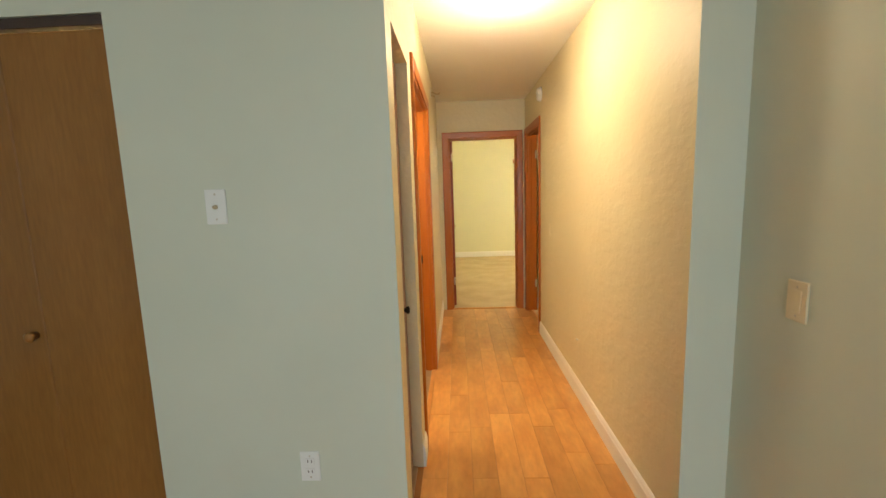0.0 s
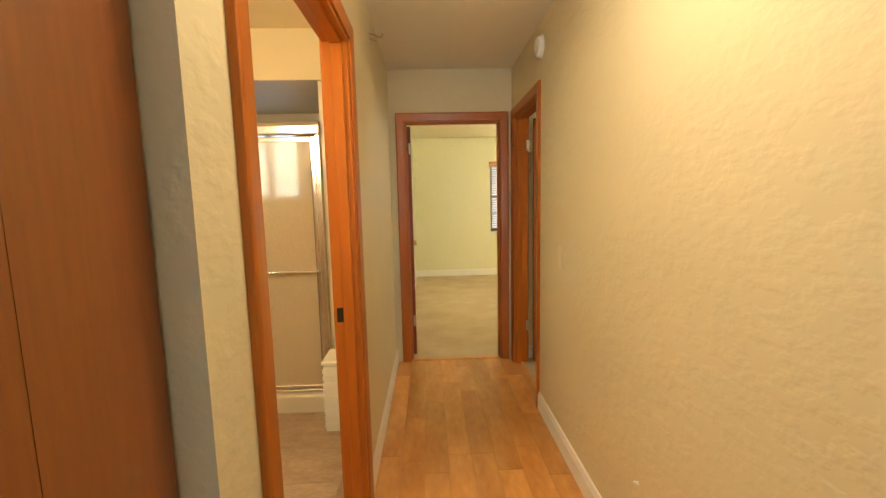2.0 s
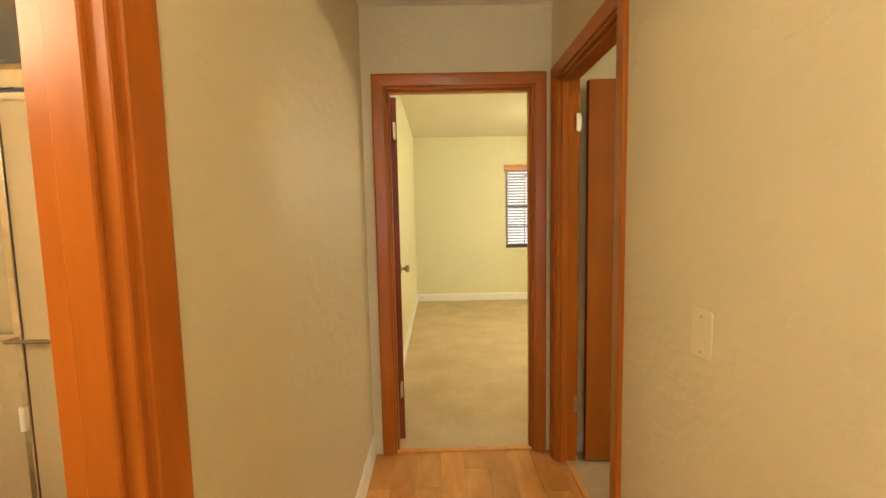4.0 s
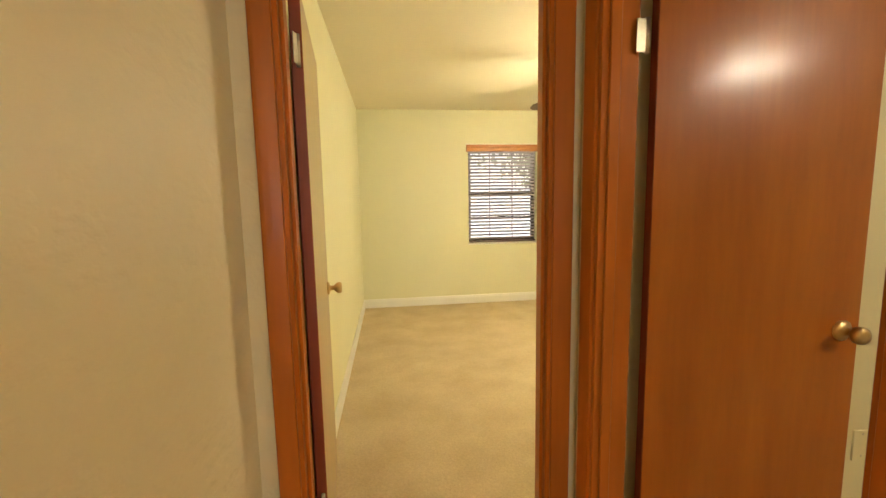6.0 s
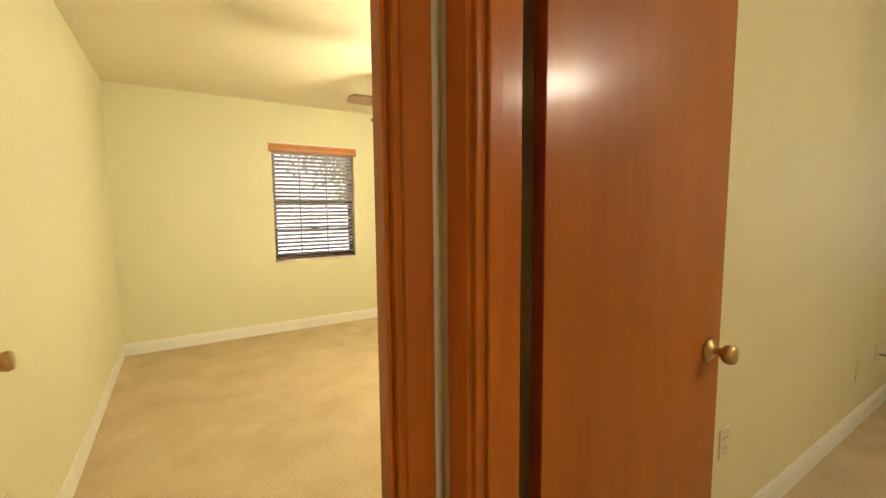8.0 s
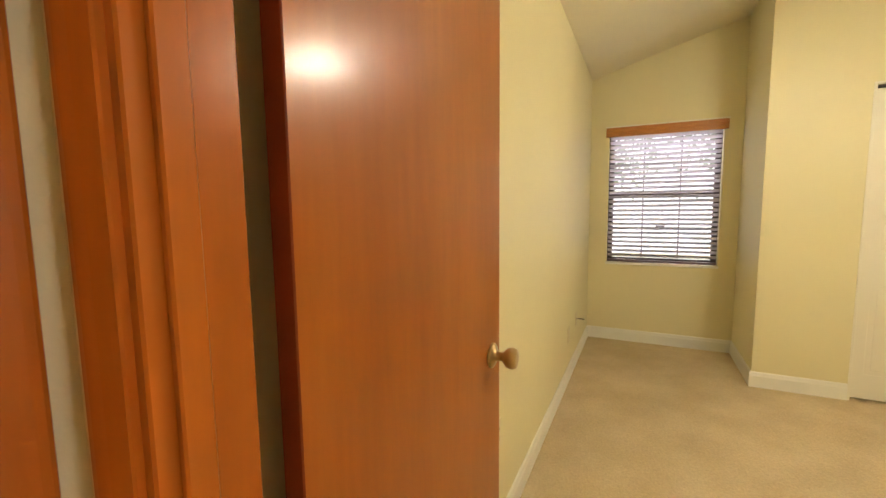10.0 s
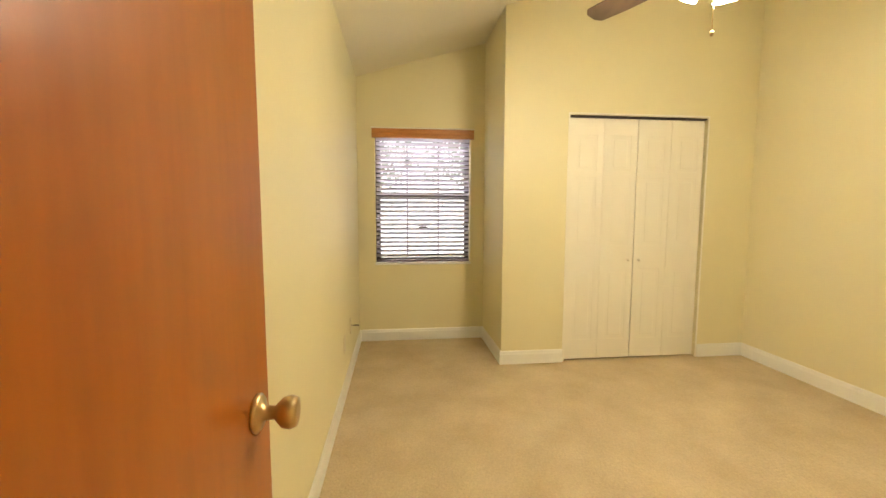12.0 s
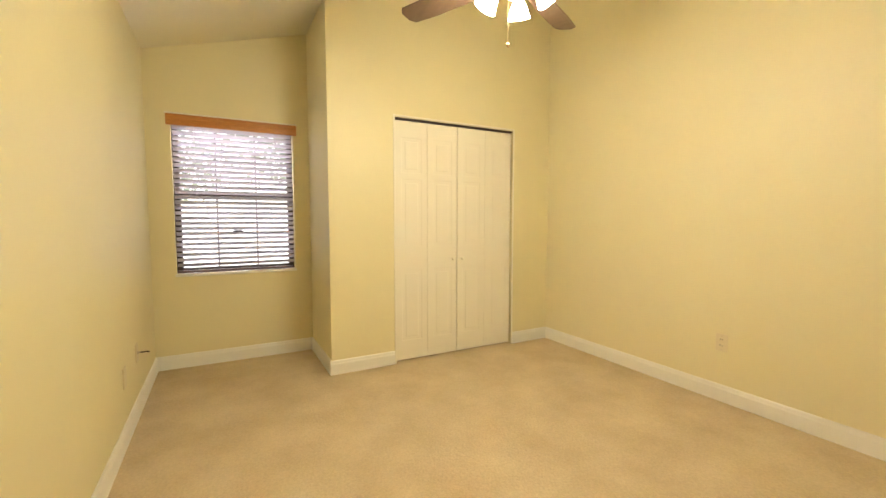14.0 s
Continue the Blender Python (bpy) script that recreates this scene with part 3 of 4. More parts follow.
def window(name, label, m, w, z0, z1, depth, obscure=False):
    """Local x along the wall, y outwards from the room face."""
    d = thing(name, label, "window", m, kind="structure")
    y0, y1, f = depth - 0.06, depth - 0.015, 0.045
    zm = z0 + (z1 - z0) * 0.52
    part("sill", box(B(), -0.008, -0.012, z0 - 0.018, w + 0.008, depth - 0.06, z0 + 0.004, bevel=0.004), M_WHITE, d, "white painted window sill")
    for n, a in (("frame_side", (0, y0, z0, f, y1, z1)), ("frame_side", (w - f, y0, z0, w, y1, z1)), ("frame_top", (f, y0, z1 - f, w - f, y1, z1)),
                 ("frame_bottom", (f, y0, z0, w - f, y1, z0 + f)), ("meeting_rail", (w * 0.56, y0 - 0.006, z0 + f, w * 0.56 + 0.04, y1, z1 - f) if obscure else (f, y0 - 0.006, zm - 0.018, w - f, y1, zm + 0.018))):
        part(n, box(B(), *a, bevel=0.004), M_DARK, d)
    for lo, hi in ([(z0 + f, z1 - f)] if obscure else ((z0 + f, zm - 0.018), (zm + 0.018, z1 - f))):
        p = part("pane", box(B(), f, y0 + 0.02, lo, w - f, y0 + 0.025, hi), M_FROST if obscure else M_PANE, d)
        p.visible_shadow = False
        if not obscure:
            for k in (1, 2):
                xc = w * k / 3
                part("muntin", box(B(), xc - 0.007, y0 + 0.012, lo, xc + 0.007, y0 + 0.0195, hi), M_DARK, d)
            zc = (lo + hi) / 2
            part("muntin", box(B(), f, y0 + 0.0105, zc - 0.006, w - f, y0 + 0.0115, zc + 0.006), M_DARK, d)
    if not obscure:
        part("sash_lock", box(B(), w / 2 - 0.04, y0 - 0.02, z0 + (zm - z0) * 0.52, w / 2 + 0.04, y0 - 0.002, z0 + (zm - z0) * 0.52 + 0.018, bevel=0.004), M_DARK, d)
    return d


def blind(m, w, z0, z1, top):
    d = thing("window_blind", "white slatted blind with orange wooden valance, slats open", "blind", m, "window blinds")
    part("valance", moulding((-0.026, -0.006, top - 0.085), (w + 0.026, -0.006, top - 0.085), (0, 0, 1), (0, -1, 0),
                             [(0, 0), (0, 0.022), (0.006, 0.026), (0.030, 0.026), (0.036, 0.023), (0.048, 0.023), (0.054, 0.027), (0.078, 0.027), (0.085, 0.022), (0.085, 0)]),
         M_VALANCE, d, "orange-stained wooden valance")
    part("top_ledge", box(B(), -0.034, -0.034, top, w + 0.034, -0.0005, top + 0.013, bevel=0.003), M_DOORW, d, "cream painted ledge over the valance")
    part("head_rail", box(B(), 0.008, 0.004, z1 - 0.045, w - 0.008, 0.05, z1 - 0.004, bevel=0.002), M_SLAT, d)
    bm = B()
    n = 5
    rows = []
    for k in range(n):
        u = -0.5 + k / (n - 1)
        rows.append((u * 0.047, 0.003 * (1 - 4 * u * u)))
    tp = [[bm.verts.new((x, y, z + 0.0013)) for y, z in rows] for x in (0.008, w - 0.008)]
    bt = [[bm.verts.new((x, y, z - 0.0013)) for y, z in rows] for x in (0.008, w - 0.008)]
    for k in range(n - 1):
        bm.faces.new((tp[0][k], tp[0][k + 1], tp[1][k + 1], tp[1][k]))
        bm.faces.new((bt[0][k], bt[1][k], bt[1][k + 1], bt[0][k + 1]))
    for e in (0, 1):
        bm.faces.new(tp[e] + bt[e][::-1])
    for k in (0, n - 1):
        bm.faces.new((tp[0][k], tp[1][k], bt[1][k], bt[0][k]))
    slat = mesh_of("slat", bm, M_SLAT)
    count = int((z1 - 0.05 - z0 - 0.05) / 0.0425)
    for i in range(count + 1):
        ob = new("slat", slat)
        ob.parent = d
        ob.matrix_basis = pose(0, 0.034, z1 - 0.062 - i * 0.0425, -36 + random.uniform(-1.5, 1.5), random.uniform(-0.15, 0.15), 0)
    part("bottom_rail", box(B(), 0.008, 0.012, z0 + 0.010, w - 0.008, 0.056, z0 + 0.028, bevel=0.003), M_RAIL, d, "dark bottom rail")
    for xc in (0.16, w - 0.16):
        part("cord", tube(B(), [(xc, 0.009, z1 - 0.05), (xc, 0.009, z0 + 0.03)], 0.0012, 5), M_CORD, d)
    return d


m1 = pose(W1[0], BY, 0)
window("window_1", "dark bronze double-hung window behind the blind", m1, W1[1] - W1[0], W1[2], W1[3], 0.14)
blind(m1, W1[1] - W1[0], W1[2], W1[3], 2.06)
m2 = pose(WX, W2[1], 0, 0, 0, -90)
window("window_2", "dark bronze double-hung window behind the blind", m2, W2[1] - W2[0], W2[2], W2[3], 0.14)
blind(m2, W2[1] - W2[0], W2[2], W2[3], 2.04)
m3 = pose(WS[0], TBY, 0)
window("window_3", "small frosted shower window in dark frame", m3, WS[1] - WS[0], WS[2], WS[3], 0.12, True)

# ---- bathroom ----
sh = thing("shower_enclosure", "chrome-framed sliding shower doors with obscure glass", "shower", pose(0, SHY, 0))
x0, x1, xm = TX + 0.012, -0.867, -1.59
part("curb", box(B(), x0, -0.035, 0.0, x1 - 0.0, 0.10, 0.125, bevel=0.014, seg=3), M_PORC, sh, "cream shower curb")
part("header", moulding((x0, 0.0, 1.80), (x1, 0.0, 1.80), (0, 0, 1), (0, -1, 0), [(0, -0.05), (0, 0.012), (0.012, 0.016), (0.055, 0.016), (0.075, 0.008), (0.085, -0.01), (0.085, -0.05)]), M_CHROME, sh, "polished chrome header")
part("bottom_track", box(B(), x0, 0.0, 0.126, x1, 0.05, 0.150, bevel=0.003), M_CHROME, sh)
part("wall_channel", box(B(), x0, -0.006, 0.15, x0 + 0.03, 0.045, 1.80, bevel=0.003), M_CHROME, sh)
part("wall_channel", box(B(), x1 - 0.03, -0.006, 0.15, x1, 0.045, 1.80, bevel=0.003), M_CHROME, sh)
for a, b, y in ((x0 + 0.032, xm + 0.03, 0.026), (xm - 0.02, x1 - 0.032, 0.0)):
    p = part("sliding_panel", box(B(), a + 0.024, y + 0.007, 0.18, b - 0.024, y + 0.012, 1.765), M_OBSCURE, sh, "obscure patterned glass")
    for n, q in (("stile", (a, y, 0.155, a + 0.026, y + 0.018, 1.79)), ("stile", (b - 0.026, y, 0.155, b, y + 0.018, 1.79)),
                 ("rail", (a + 0.026, y, 1.762, b - 0.026, y + 0.018, 1.79)), ("rail", (a + 0.026, y, 0.155, b - 0.026, y + 0.018, 0.182))):
        part(n, box(B(), *q, bevel=0.003), M_CHROME, p)
    for ga, gb in ((a + 0.0262, a + 0.0302), (b - 0.0302, b - 0.0262)):
        part("gasket", box(B(), ga, y + 0.003, 0.183, gb, y + 0.0068, 1.761), M_DARK, p, "dark rubber glazing gasket")
    part("towel_bar", tube(B(), [(a + 0.012, y - 0.004, 0.95), (a + 0.012, y - 0.038, 0.95), (b - 0.012, y - 0.038, 0.95), (b - 0.012, y - 0.004, 0.95)], 0.008, 10) if y == 0 else
         box(B(), a + 0.02, y - 0.012, 0.938, b - 0.05, y - 0.0005, 0.962, bevel=0.004), M_CHROME, p, "chrome towel bar")
part("door_pull", box(B(), xm - 0.012, -0.022, 0.62, xm + 0.008, -0.0005, 0.71, bevel=0.004), M_PLATE, sh, "white plastic pull")
part("pan", box(B(), x0, 0.10, 0.0, x1, TBY - SHY, 0.06, bevel=0.01), M_PORC, sh, "cream shower pan")

hd = thing("wall_shower", "chrome wall shower with a bent arm", "shower", pose(TX + 0.012, 4.35, 1.96))
part("flange", lathe(B(), [(0, 0), (0.03, 0), (0.026, 0.008), (0, 0.010)], pose(0, 0, 0, 0, 90, 0), 18), M_CHROME, hd)
part("arm", tube(B(), [(0, 0, 0), (0.08, 0, 0.012), (0.14, 0, -0.01), (0.18, 0, -0.05)], 0.009, 10), M_CHROME, hd)
part("head", lathe(B(), [(0, 0.03), (0.012, 0.03), (0.014, 0.01), (0.032, -0.02), (0.034, -0.03), (0, -0.032)], pose(0.19, 0, -0.07, 0, -35, 0), 20), M_CHROME, hd)


def oval(bm, levels, cx=0.0, n=36):
    """Stacked egg-shaped rings: (z, half length back, half length front, half width, centre)."""
    rings = []
    for z, back, front, half, c in levels:
        ring = []
        for i in range(n):
            a = 2 * math.pi * i / n
            ca, sa = math.cos(a), math.sin(a)
            ring.append(bm.verts.new((c + (front if ca > 0 else back) * ca, half * sa * (1 - 0.10 * max(ca, 0)), z)))
        rings.append(ring)
    for a, b in zip(rings, rings[1:]):
        for i in range(n):
            bm.faces.new((a[i], a[(i + 1) % n], b[(i + 1) % n], b[i])).smooth = True
    bm.faces.new(rings[0][::-1])
    bm.faces.new(rings[-1])
    return bm


to = thing("toilet", "biscuit porcelain toilet with its lid closed", "toilet", pose(TX, 3.52, 0) @ Matrix.Diagonal((1, 1, 1.07, 1)))
part("bowl", oval(B(), [(0.0, 0.24, 0.20, 0.105, 0.36), (0.03, 0.24, 0.20, 0.105, 0.36), (0.10, 0.22, 0.18, 0.095, 0.36), (0.20, 0.20, 0.19, 0.105, 0.38),
                        (0.30, 0.20, 0.24, 0.155, 0.42), (0.36, 0.22, 0.26, 0.180, 0.43), (0.385, 0.22, 0.265, 0.184, 0.43), (0.395, 0.21, 0.255, 0.178, 0.43)]), M_PORC, to)
part("seat", oval(B(), [(0.397, 0.21, 0.265, 0.184, 0.43), (0.402, 0.215, 0.272, 0.189, 0.43), (0.412, 0.215, 0.272, 0.189, 0.43), (0.416, 0.21, 0.268, 0.186, 0.43)]), M_PORC, to)
part("lid", oval(B(), [(0.419, 0.21, 0.268, 0.186, 0.43), (0.424, 0.214, 0.273, 0.190, 0.43), (0.436, 0.212, 0.270, 0.188, 0.43), (0.443, 0.195, 0.250, 0.172, 0.43), (0.446, 0.12, 0.17, 0.11, 0.43)]), M_PORC, to)
tk = part("tank", box(B(), 0.012, -0.235, 0.38, 0.205, 0.235, 0.735, bevel=0.02, seg=3), M_PORC, to)
part("tank_lid", box(B(), 0.004, -0.245, 0.737, 0.215, 0.245, 0.775, bevel=0.010, seg=3), M_PORC, to)
part("flush_lever", tube(B(), [(0.205, -0.17, 0.67), (0.222, -0.17, 0.67), (0.226, -0.12, 0.662), (0.226, -0.09, 0.658)], 0.006, 8), M_CHROME, tk, "chrome flush lever")

hm = thing("laundry_hamper", "white slatted laundry hamper beside the shower", "hamper", pose(-0.745, 3.73, 0))
part("body", box(B(), -0.108, -0.108, 0.0, 0.108, 0.108, 0.415, bevel=0.006), M_WHITE, hm)
for i in range(9):
    z = 0.03 + i * 0.042
    part("slat", box(B(), -0.112, -0.112, z, 0.110, -0.1085, z + 0.032, bevel=0.0015), M_WHITE, hm)
part("lid", box(B(), -0.116, -0.116, 0.418, 0.116, 0.116, 0.445, bevel=0.008, seg=2), M_WHITE, hm)

# ---- fans and lamps ----


def ceiling_fan(m, ceiling_z, label, angle0, blades=5):
    """Local origin under the motor; the rod reaches ceiling_z above it."""
    f = thing("ceiling_fan", label, "ceiling fan", m, "ceiling fans")
    part("canopy", lathe(B(), [(0, ceiling_z), (0.065, ceiling_z), (0.062, ceiling_z - 0.03), (0.030, ceiling_z - 0.065), (0, ceiling_z - 0.066)], None, 24), M_BRASS, f)
    if ceiling_z > 0.25:
        part("rod", lathe(B(), [(0, 0.14), (0.012, 0.14), (0.012, ceiling_z - 0.06), (0, ceiling_z - 0.06)], None, 14), M_BRASS, f)
    part("motor", lathe(B(), [(0, 0.15), (0.05, 0.15), (0.10, 0.125), (0.112, 0.08), (0.112, 0.03), (0.085, 0.0), (0.055, -0.012), (0.05, -0.040), (0.03, -0.05), (0, -0.05)], None, 32), M_BRASS, f, "brass motor housing")
    for i in range(blades):
        a = angle0 + 360 / blades * i
        r = pose(0, 0, 0.015, 0, 0, a)
        bm = box(B(), 0.085, -0.022, 0.0, 0.20, 0.022, 0.006, bevel=0.002)
        bm.transform(r)
        bl = B()
        out = [(0.17, -0.052), (0.30, -0.060), (0.50, -0.068), (0.635, -0.062), (0.66, -0.03), (0.66, 0.03), (0.635, 0.062), (0.50, 0.068), (0.30, 0.060), (0.17, 0.052)]
        hi = [bl.verts.new((x, y, 0.013)) for x, y in out]
        lo = [bl.verts.new((x, y, 0.007)) for x, y in out]
        bl.faces.new(hi)
        bl.faces.new(lo[::-1])
        for k in range(len(out)):
            bl.faces.new((hi[k], lo[k], lo[(k + 1) % len(out)], hi[(k + 1) % len(out)]))
        bl.transform(r @ pose(0, 0, 0, 11, 0, 0))
        b = part("blade", bl, M_BLADE, f, "brown wooden blade")
        part("bracket", bm, M_BRASS, b)
    for i in range(4):
        a = math.radians(angle0 + 20 + 90 * i)
        c, s = math.cos(a), math.sin(a)
        arm = part("lamp_arm", tube(B(), [(0.035 * c, 0.035 * s, -0.025), (0.075 * c, 0.075 * s, -0.022), (0.10 * c, 0.10 * s, -0.035)], 0.009, 10), M_BRASS, f)
        tilt = Matrix.Translation((0.10 * c, 0.10 * s, -0.035)) @ pose(0, 0, 0, 0, 0, math.degrees(a)) @ pose(0, 0, 0, 0, -32, 0)
        part("shade", lathe(B(), [(0.018, 0.0), (0.026, -0.010), (0.038, -0.034), (0.047, -0.064), (0.055, -0.082), (0.051, -0.082), (0.041, -0.062), (0.0, -0.052)], tilt, 22), M_SHADE, arm, "lit frosted tulip shade")
    ch = part("pull_chain", tube(B(), [(0.03, 0.02, -0.045), (0.03, 0.02, -0.27)], 0.0018, 6), M_BRASS, f)
    part("chain_fob", lathe(B(), [(0, 0.014), (0.007, 0.008), (0.009, 0.0), (0.006, -0.010), (0, -0.013)], pose(0.03, 0.02, -0.277), 12), M_BRASS, ch)
    return f


FAN2 = (2.24, 2.975, 2.295)
ceiling_fan(pose(*FAN2), 2.505 + SL * (NY - FAN2[1]) - FAN2[2] + 0.01, "brass ceiling fan with four brown blades and lit shades", 26, 4)
ceiling_fan(pose(1.72, 6.75, 2.07), BZ - 2.07, "brass ceiling fan with brown blades, mounted close to the ceiling", 180)
for i in range(4):
    a = math.radians(26 + 20 + 90 * i)
    lamp("fan_bulb", "POINT", (FAN2[0] + 0.137 * math.cos(a), FAN2[1] + 0.137 * math.sin(a), FAN2[2] - 0.094), 16.5, (1.0, 0.885, 0.68), 0.05)

dm = thing("hall_ceiling_light", "frosted dome ceiling light, lit", "ceiling light", pose(-0.02, 2.12, CEIL))
part("base", lathe(B(), [(0, 0), (0.12, 0), (0.12, -0.018), (0.10, -0.025), (0, -0.025)], None, 32), M_BRASS, dm)
part("dome", lathe(B(), [(0.105, -0.026), (0.10, -0.036), (0.075, -0.048), (0.04, -0.055), (0, -0.057)], None, 32), M_SHADE, dm, "lit frosted glass dome")

# ---- small fittings ----


def plate(name, label, category, m, w, h, material, kind_of):
    """Local x along the wall, z up, -y out of the wall."""
    d = thing(name, label, category, m)
    part("cover", box(B(), -w / 2, -0.006, -h / 2, w / 2, 0.0, h / 2, bevel=0.0025), material, d)
    if kind_of == "switch":
        part("rocker", box(B(), -0.017, -0.0085, -0.033, 0.017, -0.006, 0.033, bevel=0.0012), material, d)
    elif kind_of == "toggle":
        part("toggle", box(B(), -0.005, -0.016, -0.012, 0.005, -0.006, 0.010, bevel=0.002), material, d)
    elif kind_of == "outlet":
        for z in (-0.020, 0.020):
            s = part("socket", box(B(), -0.017, -0.008, z - 0.014, 0.017, -0.006, z + 0.014, bevel=0.0015), material, d)
            for x in (-0.007, 0.007):
                part("slot", box(B(), x - 0.0015, -0.0085, z - 0.003, x + 0.0015, -0.008, z + 0.007), M_DARK, s)
    elif kind_of == "jack":
        part("coax_jack", lathe(B(), [(0, 0), (0.008, 0), (0.008, 0.004), (0.005, 0.005), (0.005, 0.014), (0, 0.014)], pose(0, -0.006, 0, 90), 14), M_HINGE, d)
    for z in (-0.042, 0.042):
        part("screw", lathe(B(), [(0, 0), (0.0035, 0), (0.003, 0.001), (0, 0.001)], pose(0, -0.006, z, 90), 8), M_HINGE, d)
    return d


plate("cable_wall_plate", "white coaxial cable plate on sage wall", "wall plate", pose(-1.108, 1.20, 1.386), 0.072, 0.118, M_PLATE, "jack")
plate("wall_outlet", "white outlet low on the sage wall", "outlet", pose(-0.858, 1.20, 0.43), 0.072, 0.116, M_PLATE, "outlet")
plate("light_switch", "ivory rocker switch on the sage wall", "switch", pose(0.668, 0.995, 1.07, 0, 0, -90), 0.074, 0.118, M_IVORY, "switch")
plate("light_switch", "ivory switch plate on hallway wall", "switch", pose(R, 3.398, 1.063, 0, 0, -90), 0.074, 0.118, M_IVORY, "switch")
plate("wall_outlet", "ivory outlet behind the open bedroom door", "outlet", pose(1.735, NY, 0.457), 0.075, 0.118, M_IVORY, "outlet")
plate("wall_plate", "painted-over blank plate beside the outlet", "wall plate", pose(1.585, NY, 0.452), 0.075, 0.118, M_ROOM, "blank")
plate("wall_plate", "ivory blank plate on the yellow wall", "wall plate", pose(3.42, NY, 0.36), 0.072, 0.116, M_IVORY, "blank")
cp = plate("cable_wall_plate", "ivory cable plate low on yellow wall", "wall plate", pose(3.80, NY, 0.388), 0.072, 0.116, M_IVORY, "jack")
part("cable_stub", tube(B(), [(0, -0.021, 0), (0, -0.050, 0.001), (0, -0.068, -0.002)], 0.0042, 10), M_DARK, cp, "short dark coaxial plug")
plate("wall_outlet", "ivory outlet low on the long yellow wall", "outlet", pose(2.17, SY, 0.40, 0, 0, 180), 0.075, 0.118, M_IVORY, "outlet")
plate("wall_outlet", "ivory outlet low on bedroom side wall", "outlet", pose(BX, 5.75, 0.40, 0, 0, 90), 0.075, 0.118, M_IVORY, "outlet")

sd = thing("smoke_detector", "round white smoke detector high on wall", "smoke detector", pose(R, 3.80, 2.275, 0, -90, 0))
part("base", lathe(B(), [(0, 0), (0.066, 0), (0.066, 0.010), (0.06, 0.012), (0, 0.012)], None, 32), M_PLATE, sd)
part("cap", lathe(B(), [(0.058, 0.012), (0.058, 0.026), (0.050, 0.034), (0.030, 0.037), (0.028, 0.034), (0, 0.034)], None, 32), M_PLATE, sd)
part("test_button", lathe(B(), [(0, 0.034), (0.009, 0.034), (0.009, 0.038), (0, 0.039)], pose(0.0, 0.018, 0.001), 12), M_IVORY, sd)

hk = thing("wall_hook", "small brass hook high on hallway wall", "hook", pose(L, 3.62, 2.29))
part("back_plate", box(B(), 0, -0.012, -0.045, 0.004, 0.012, 0.045, bevel=0.0015), M_PLATE, hk)
part("arm", tube(B(), [(0.004, 0, 0.0), (0.03, 0, -0.004), (0.055, 0.006, -0.016), (0.075, 0.012, -0.012), (0.082, 0.014, 0.004)], 0.0035, 8), M_BRASS, hk)
part("arm", tube(B(), [(0.004, 0, -0.02), (0.02, 0.01, -0.028), (0.04, 0.02, -0.030)], 0.003, 8), M_BRASS, hk)
an = thing("wall_anchor", "stub of a white plastic wall anchor", "anchor", pose(R, 2.539, 0.392))
part("plug", lathe(B(), [(0, 0), (0.006, 0), (0.0045, 0.012), (0.002, 0.020), (0, 0.020)], pose(0, 0, 0, 0, -70, 0), 10), M_PLATE, an)

# ---- outside ----
g = B()
vv = [g.verts.new(p) for p in ((-400, -400, -0.45), (400, -400, -0.45), (400, 400, -0.45), (-400, 400, -0.45))]
g.faces.new(vv)
tagged(new("ground", mesh_of("ground", g, M_GRASS)), "pale dry lawn around the house", "ground", kind="structure")


def tree(name, label, x, y, height, crown, seed):
    rnd = random.Random(seed)
    t = thing(name, label, "tree", pose(x, y, -0.45))
    bm = B()
    pts = [(0, 0, 0), (0.05, 0.02, height * 0.25), (0.02, -0.04, height * 0.5)]
    tube(bm, pts, 0.05, 10)
    limbs = []
    for k in range(16):
        a = rnd.uniform(0, 6.28)
        r = crown * rnd.uniform(0.5, 0.9)
        end = Vector((r * math.cos(a), r * math.sin(a), height * rnd.uniform(0.42, 0.95)))
        st = Vector((0.02, -0.02, height * rnd.uniform(0.28, 0.48)))
        tube(bm, [st, st.lerp(end, 0.5) + Vector((0, 0, 0.12)), end], 0.018, 6)
        limbs.append((st, end))
    part("trunk", bm, M_BARK, t)
    lv = B()
    for k in range(2400):
        st, end = rnd.choice(limbs)
        p = st.lerp(end, rnd.uniform(0.25, 1.15)) + Vector((rnd.gauss(0, 0.3), rnd.gauss(0, 0.3), rnd.gauss(0, 0.25))) * crown * 0.5
        q = Euler((rnd.uniform(0, 6.28), rnd.uniform(0, 6.28), rnd.uniform(0, 6.28))).to_matrix()
        s = rnd.uniform(0.07, 0.17)
        c = [lv.verts.new(p + q @ Vector(v)) for v in ((-s, 0, 0), (0, -s * 0.5, 0.02), (s, 0, 0), (0, s * 0.5, 0.02))]
        lv.faces.new(c)
    part("crown", lv, M_LEAF, t)


tree("garden_tree", "leafy tree outside the bedroom window", 6.0, 18.0, 6.2, 3.4, 3)
tree("garden_tree", "leafy tree outside the side window", 13.2, 1.0, 6.0, 3.3, 5)
tree("garden_tree", "tall leafy tree beyond the side window", 13.8, 6.4, 6.4, 3.5, 8)

for nm, p0, p1 in (("backdrop", (17, -12, -0.45), (17, 22, 11)), ("backdrop", (-14, 22, -0.45), (16, 22, 11))):
    bm = B()
    bm.faces.new([bm.verts.new(p) for p in (p0, (p1[0], p1[1], p0[2]), p1, (p0[0], p0[1], p1[2]))])
    tagged(new(nm, mesh_of(nm, bm, M_SKYCARD)), "bright hazy sky far beyond the windows", "sky", kind="structure")

# ---- floor pieces ----
PW = 0.126
plank_meshes = {}


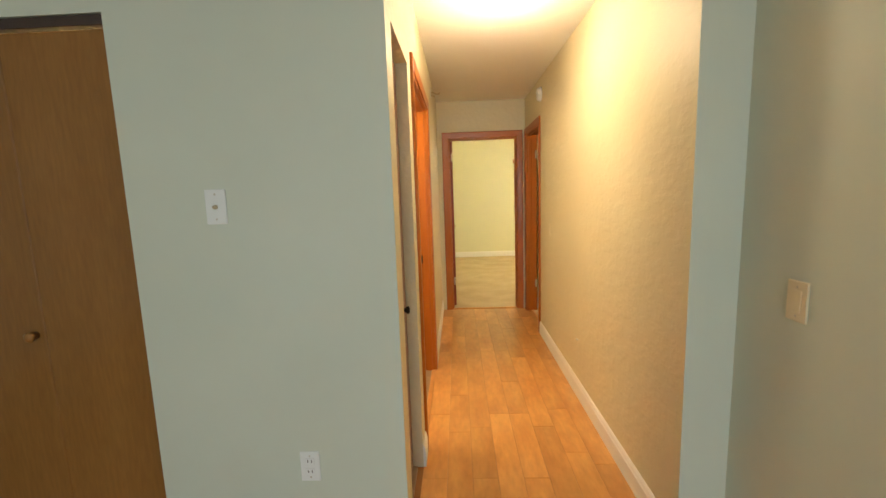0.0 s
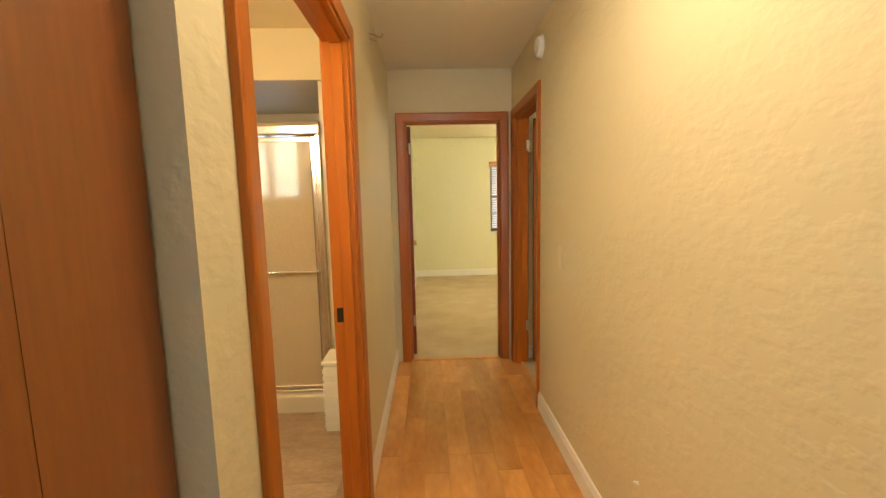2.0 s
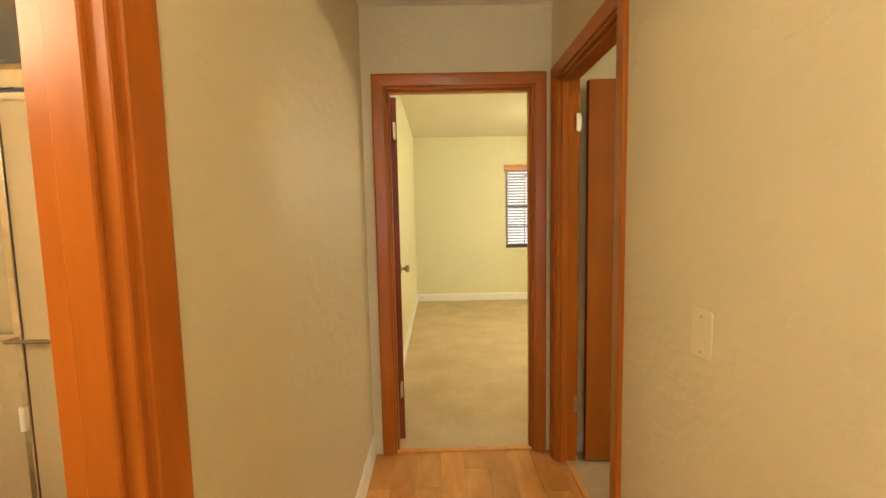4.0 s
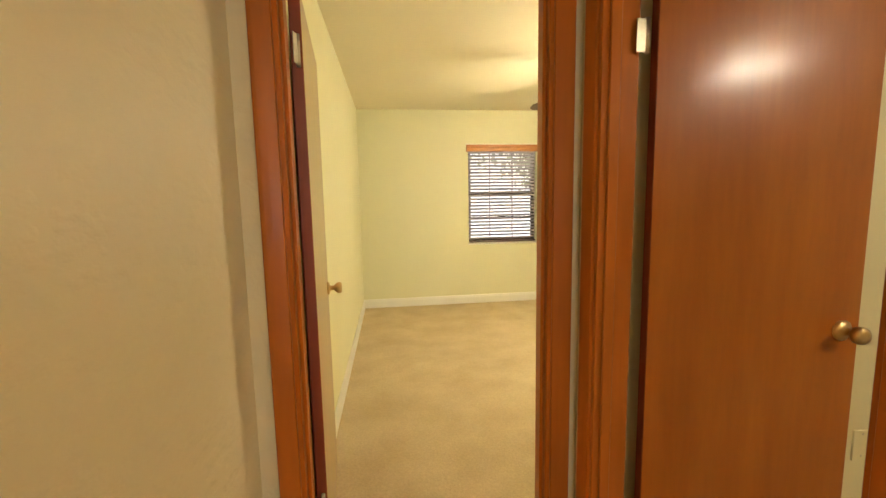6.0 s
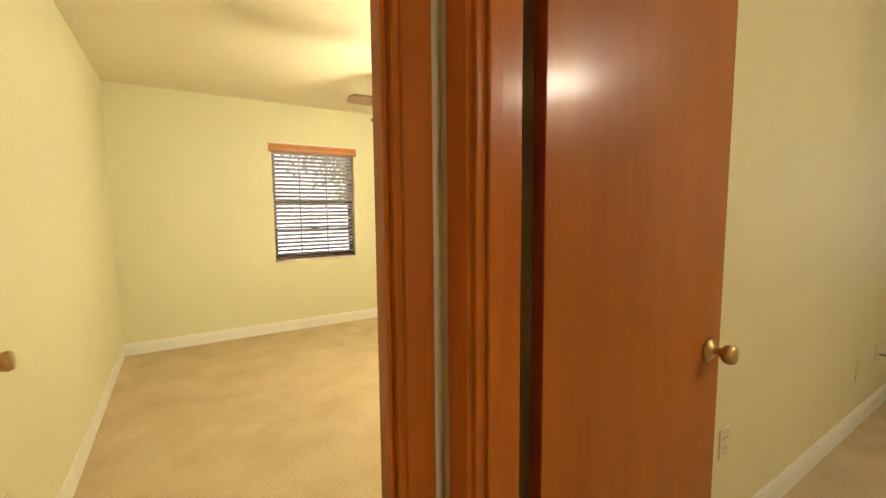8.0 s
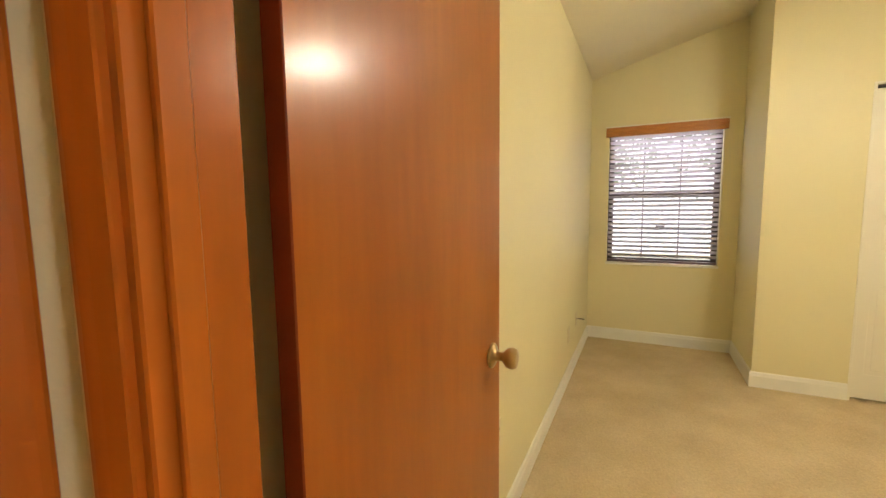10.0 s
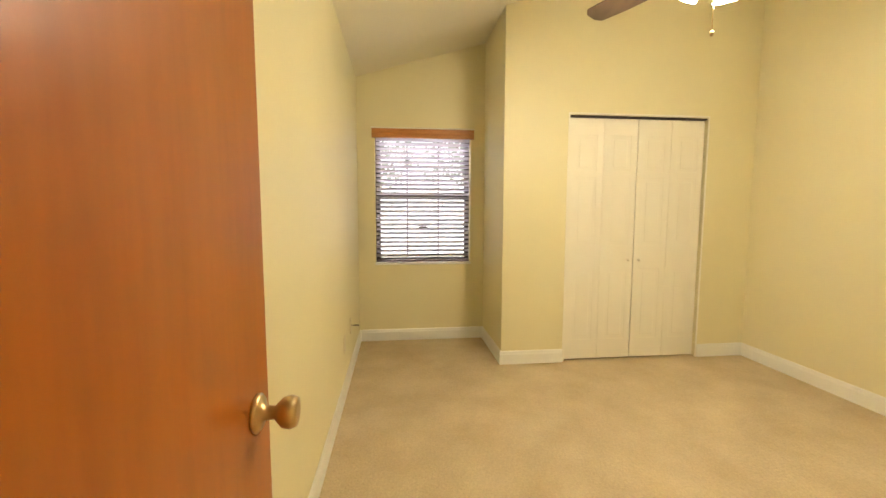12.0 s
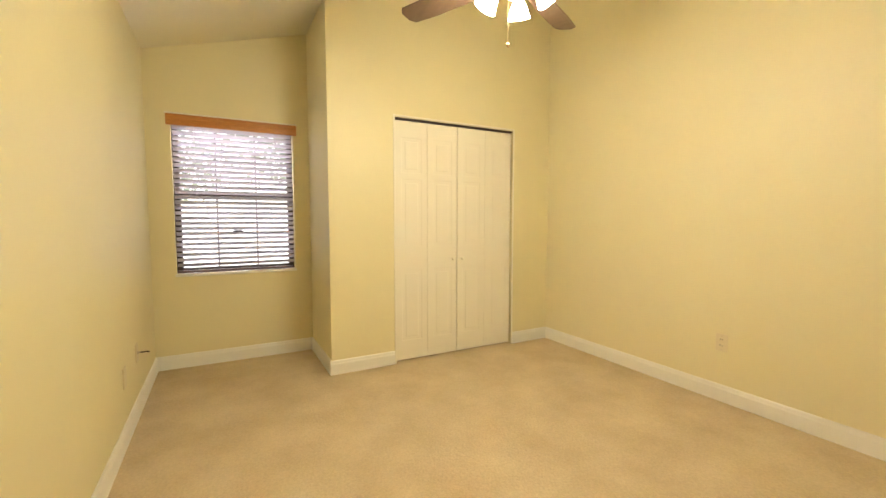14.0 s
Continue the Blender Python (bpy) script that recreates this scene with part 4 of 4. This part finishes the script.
def plank(parent, x0, x1, y0, y1, material, nm="plank", z=0.0, gap=0.0004):
    key = (round(x1 - x0, 3), round(y1 - y0, 2), nm)
    if key not in plank_meshes:
        w, l = x1 - x0 - 2 * gap, y1 - y0 - 2 * gap
        bm = B()
        b = 0.0007
        lo = [bm.verts.new(p) for p in ((0, 0, -0.012), (w, 0, -0.012), (w, l, -0.012), (0, l, -0.012))]
        md = [bm.verts.new(p) for p in ((0, 0, -b), (w, 0, -b), (w, l, -b), (0, l, -b))]
        tp = [bm.verts.new(p) for p in ((b, b, 0), (w - b, b, 0), (w - b, l - b, 0), (b, l - b, 0))]
        for A, C in ((lo, md), (md, tp)):
            for i in range(4):
                bm.faces.new((A[i], A[(i + 1) % 4], C[(i + 1) % 4], C[i]))
        bm.faces.new(tp)
        plank_meshes[key] = mesh_of(nm, bm, material)
    ob = new(nm, plank_meshes[key])
    ob.parent = parent
    ob.matrix_basis = pose(x0 + gap, y0 + gap, z + random.uniform(-0.0003, 0.0003))


x = L
while x < R + 0.05:
    x1 = min(x + PW, R + 0.06)
    y = 1.25 - random.choice((0.0, 0.2, 0.4, 0.6))
    while y < END:
        ln = random.choice((0.45, 0.6, 0.75, 0.9, 1.05))
        y0, y1 = max(y, 1.25), min(y + ln, END)
        if y1 - y0 > 0.03:
            plank(floor_strip, x, x1, round(y0, 2), round(y1, 2), M_PLANK)
        y += ln
    x = x1
x = -2.52
while x < 0.65:
    x1 = min(x + PW, 0.665)
    y = -0.75 - random.choice((0.0, 0.2, 0.4))
    while y < 1.25:
        ln = random.choice((0.6, 0.9, 1.2))
        top = 1.25 if x > L - 0.01 and x1 < R + 0.06 else 1.20
        y0, y1 = max(y, -0.75), min(y + ln, top)
        if y1 - y0 > 0.03:
            plank(floor_hall, x, x1, round(y0, 2), round(y1, 2), M_PLANK)
        y += ln
    x = x1
ty = 1.33
while ty < 3.85:
    tx = TX + 0.002
    while tx < L - 0.1:
        plank(floor_bath, tx, min(tx + 0.305, L - 0.03), round(ty, 3), round(min(ty + 0.305, 3.86), 3), M_TILE, "tile", 0.004, 0.0007)
        tx += 0.305
    ty += 0.305
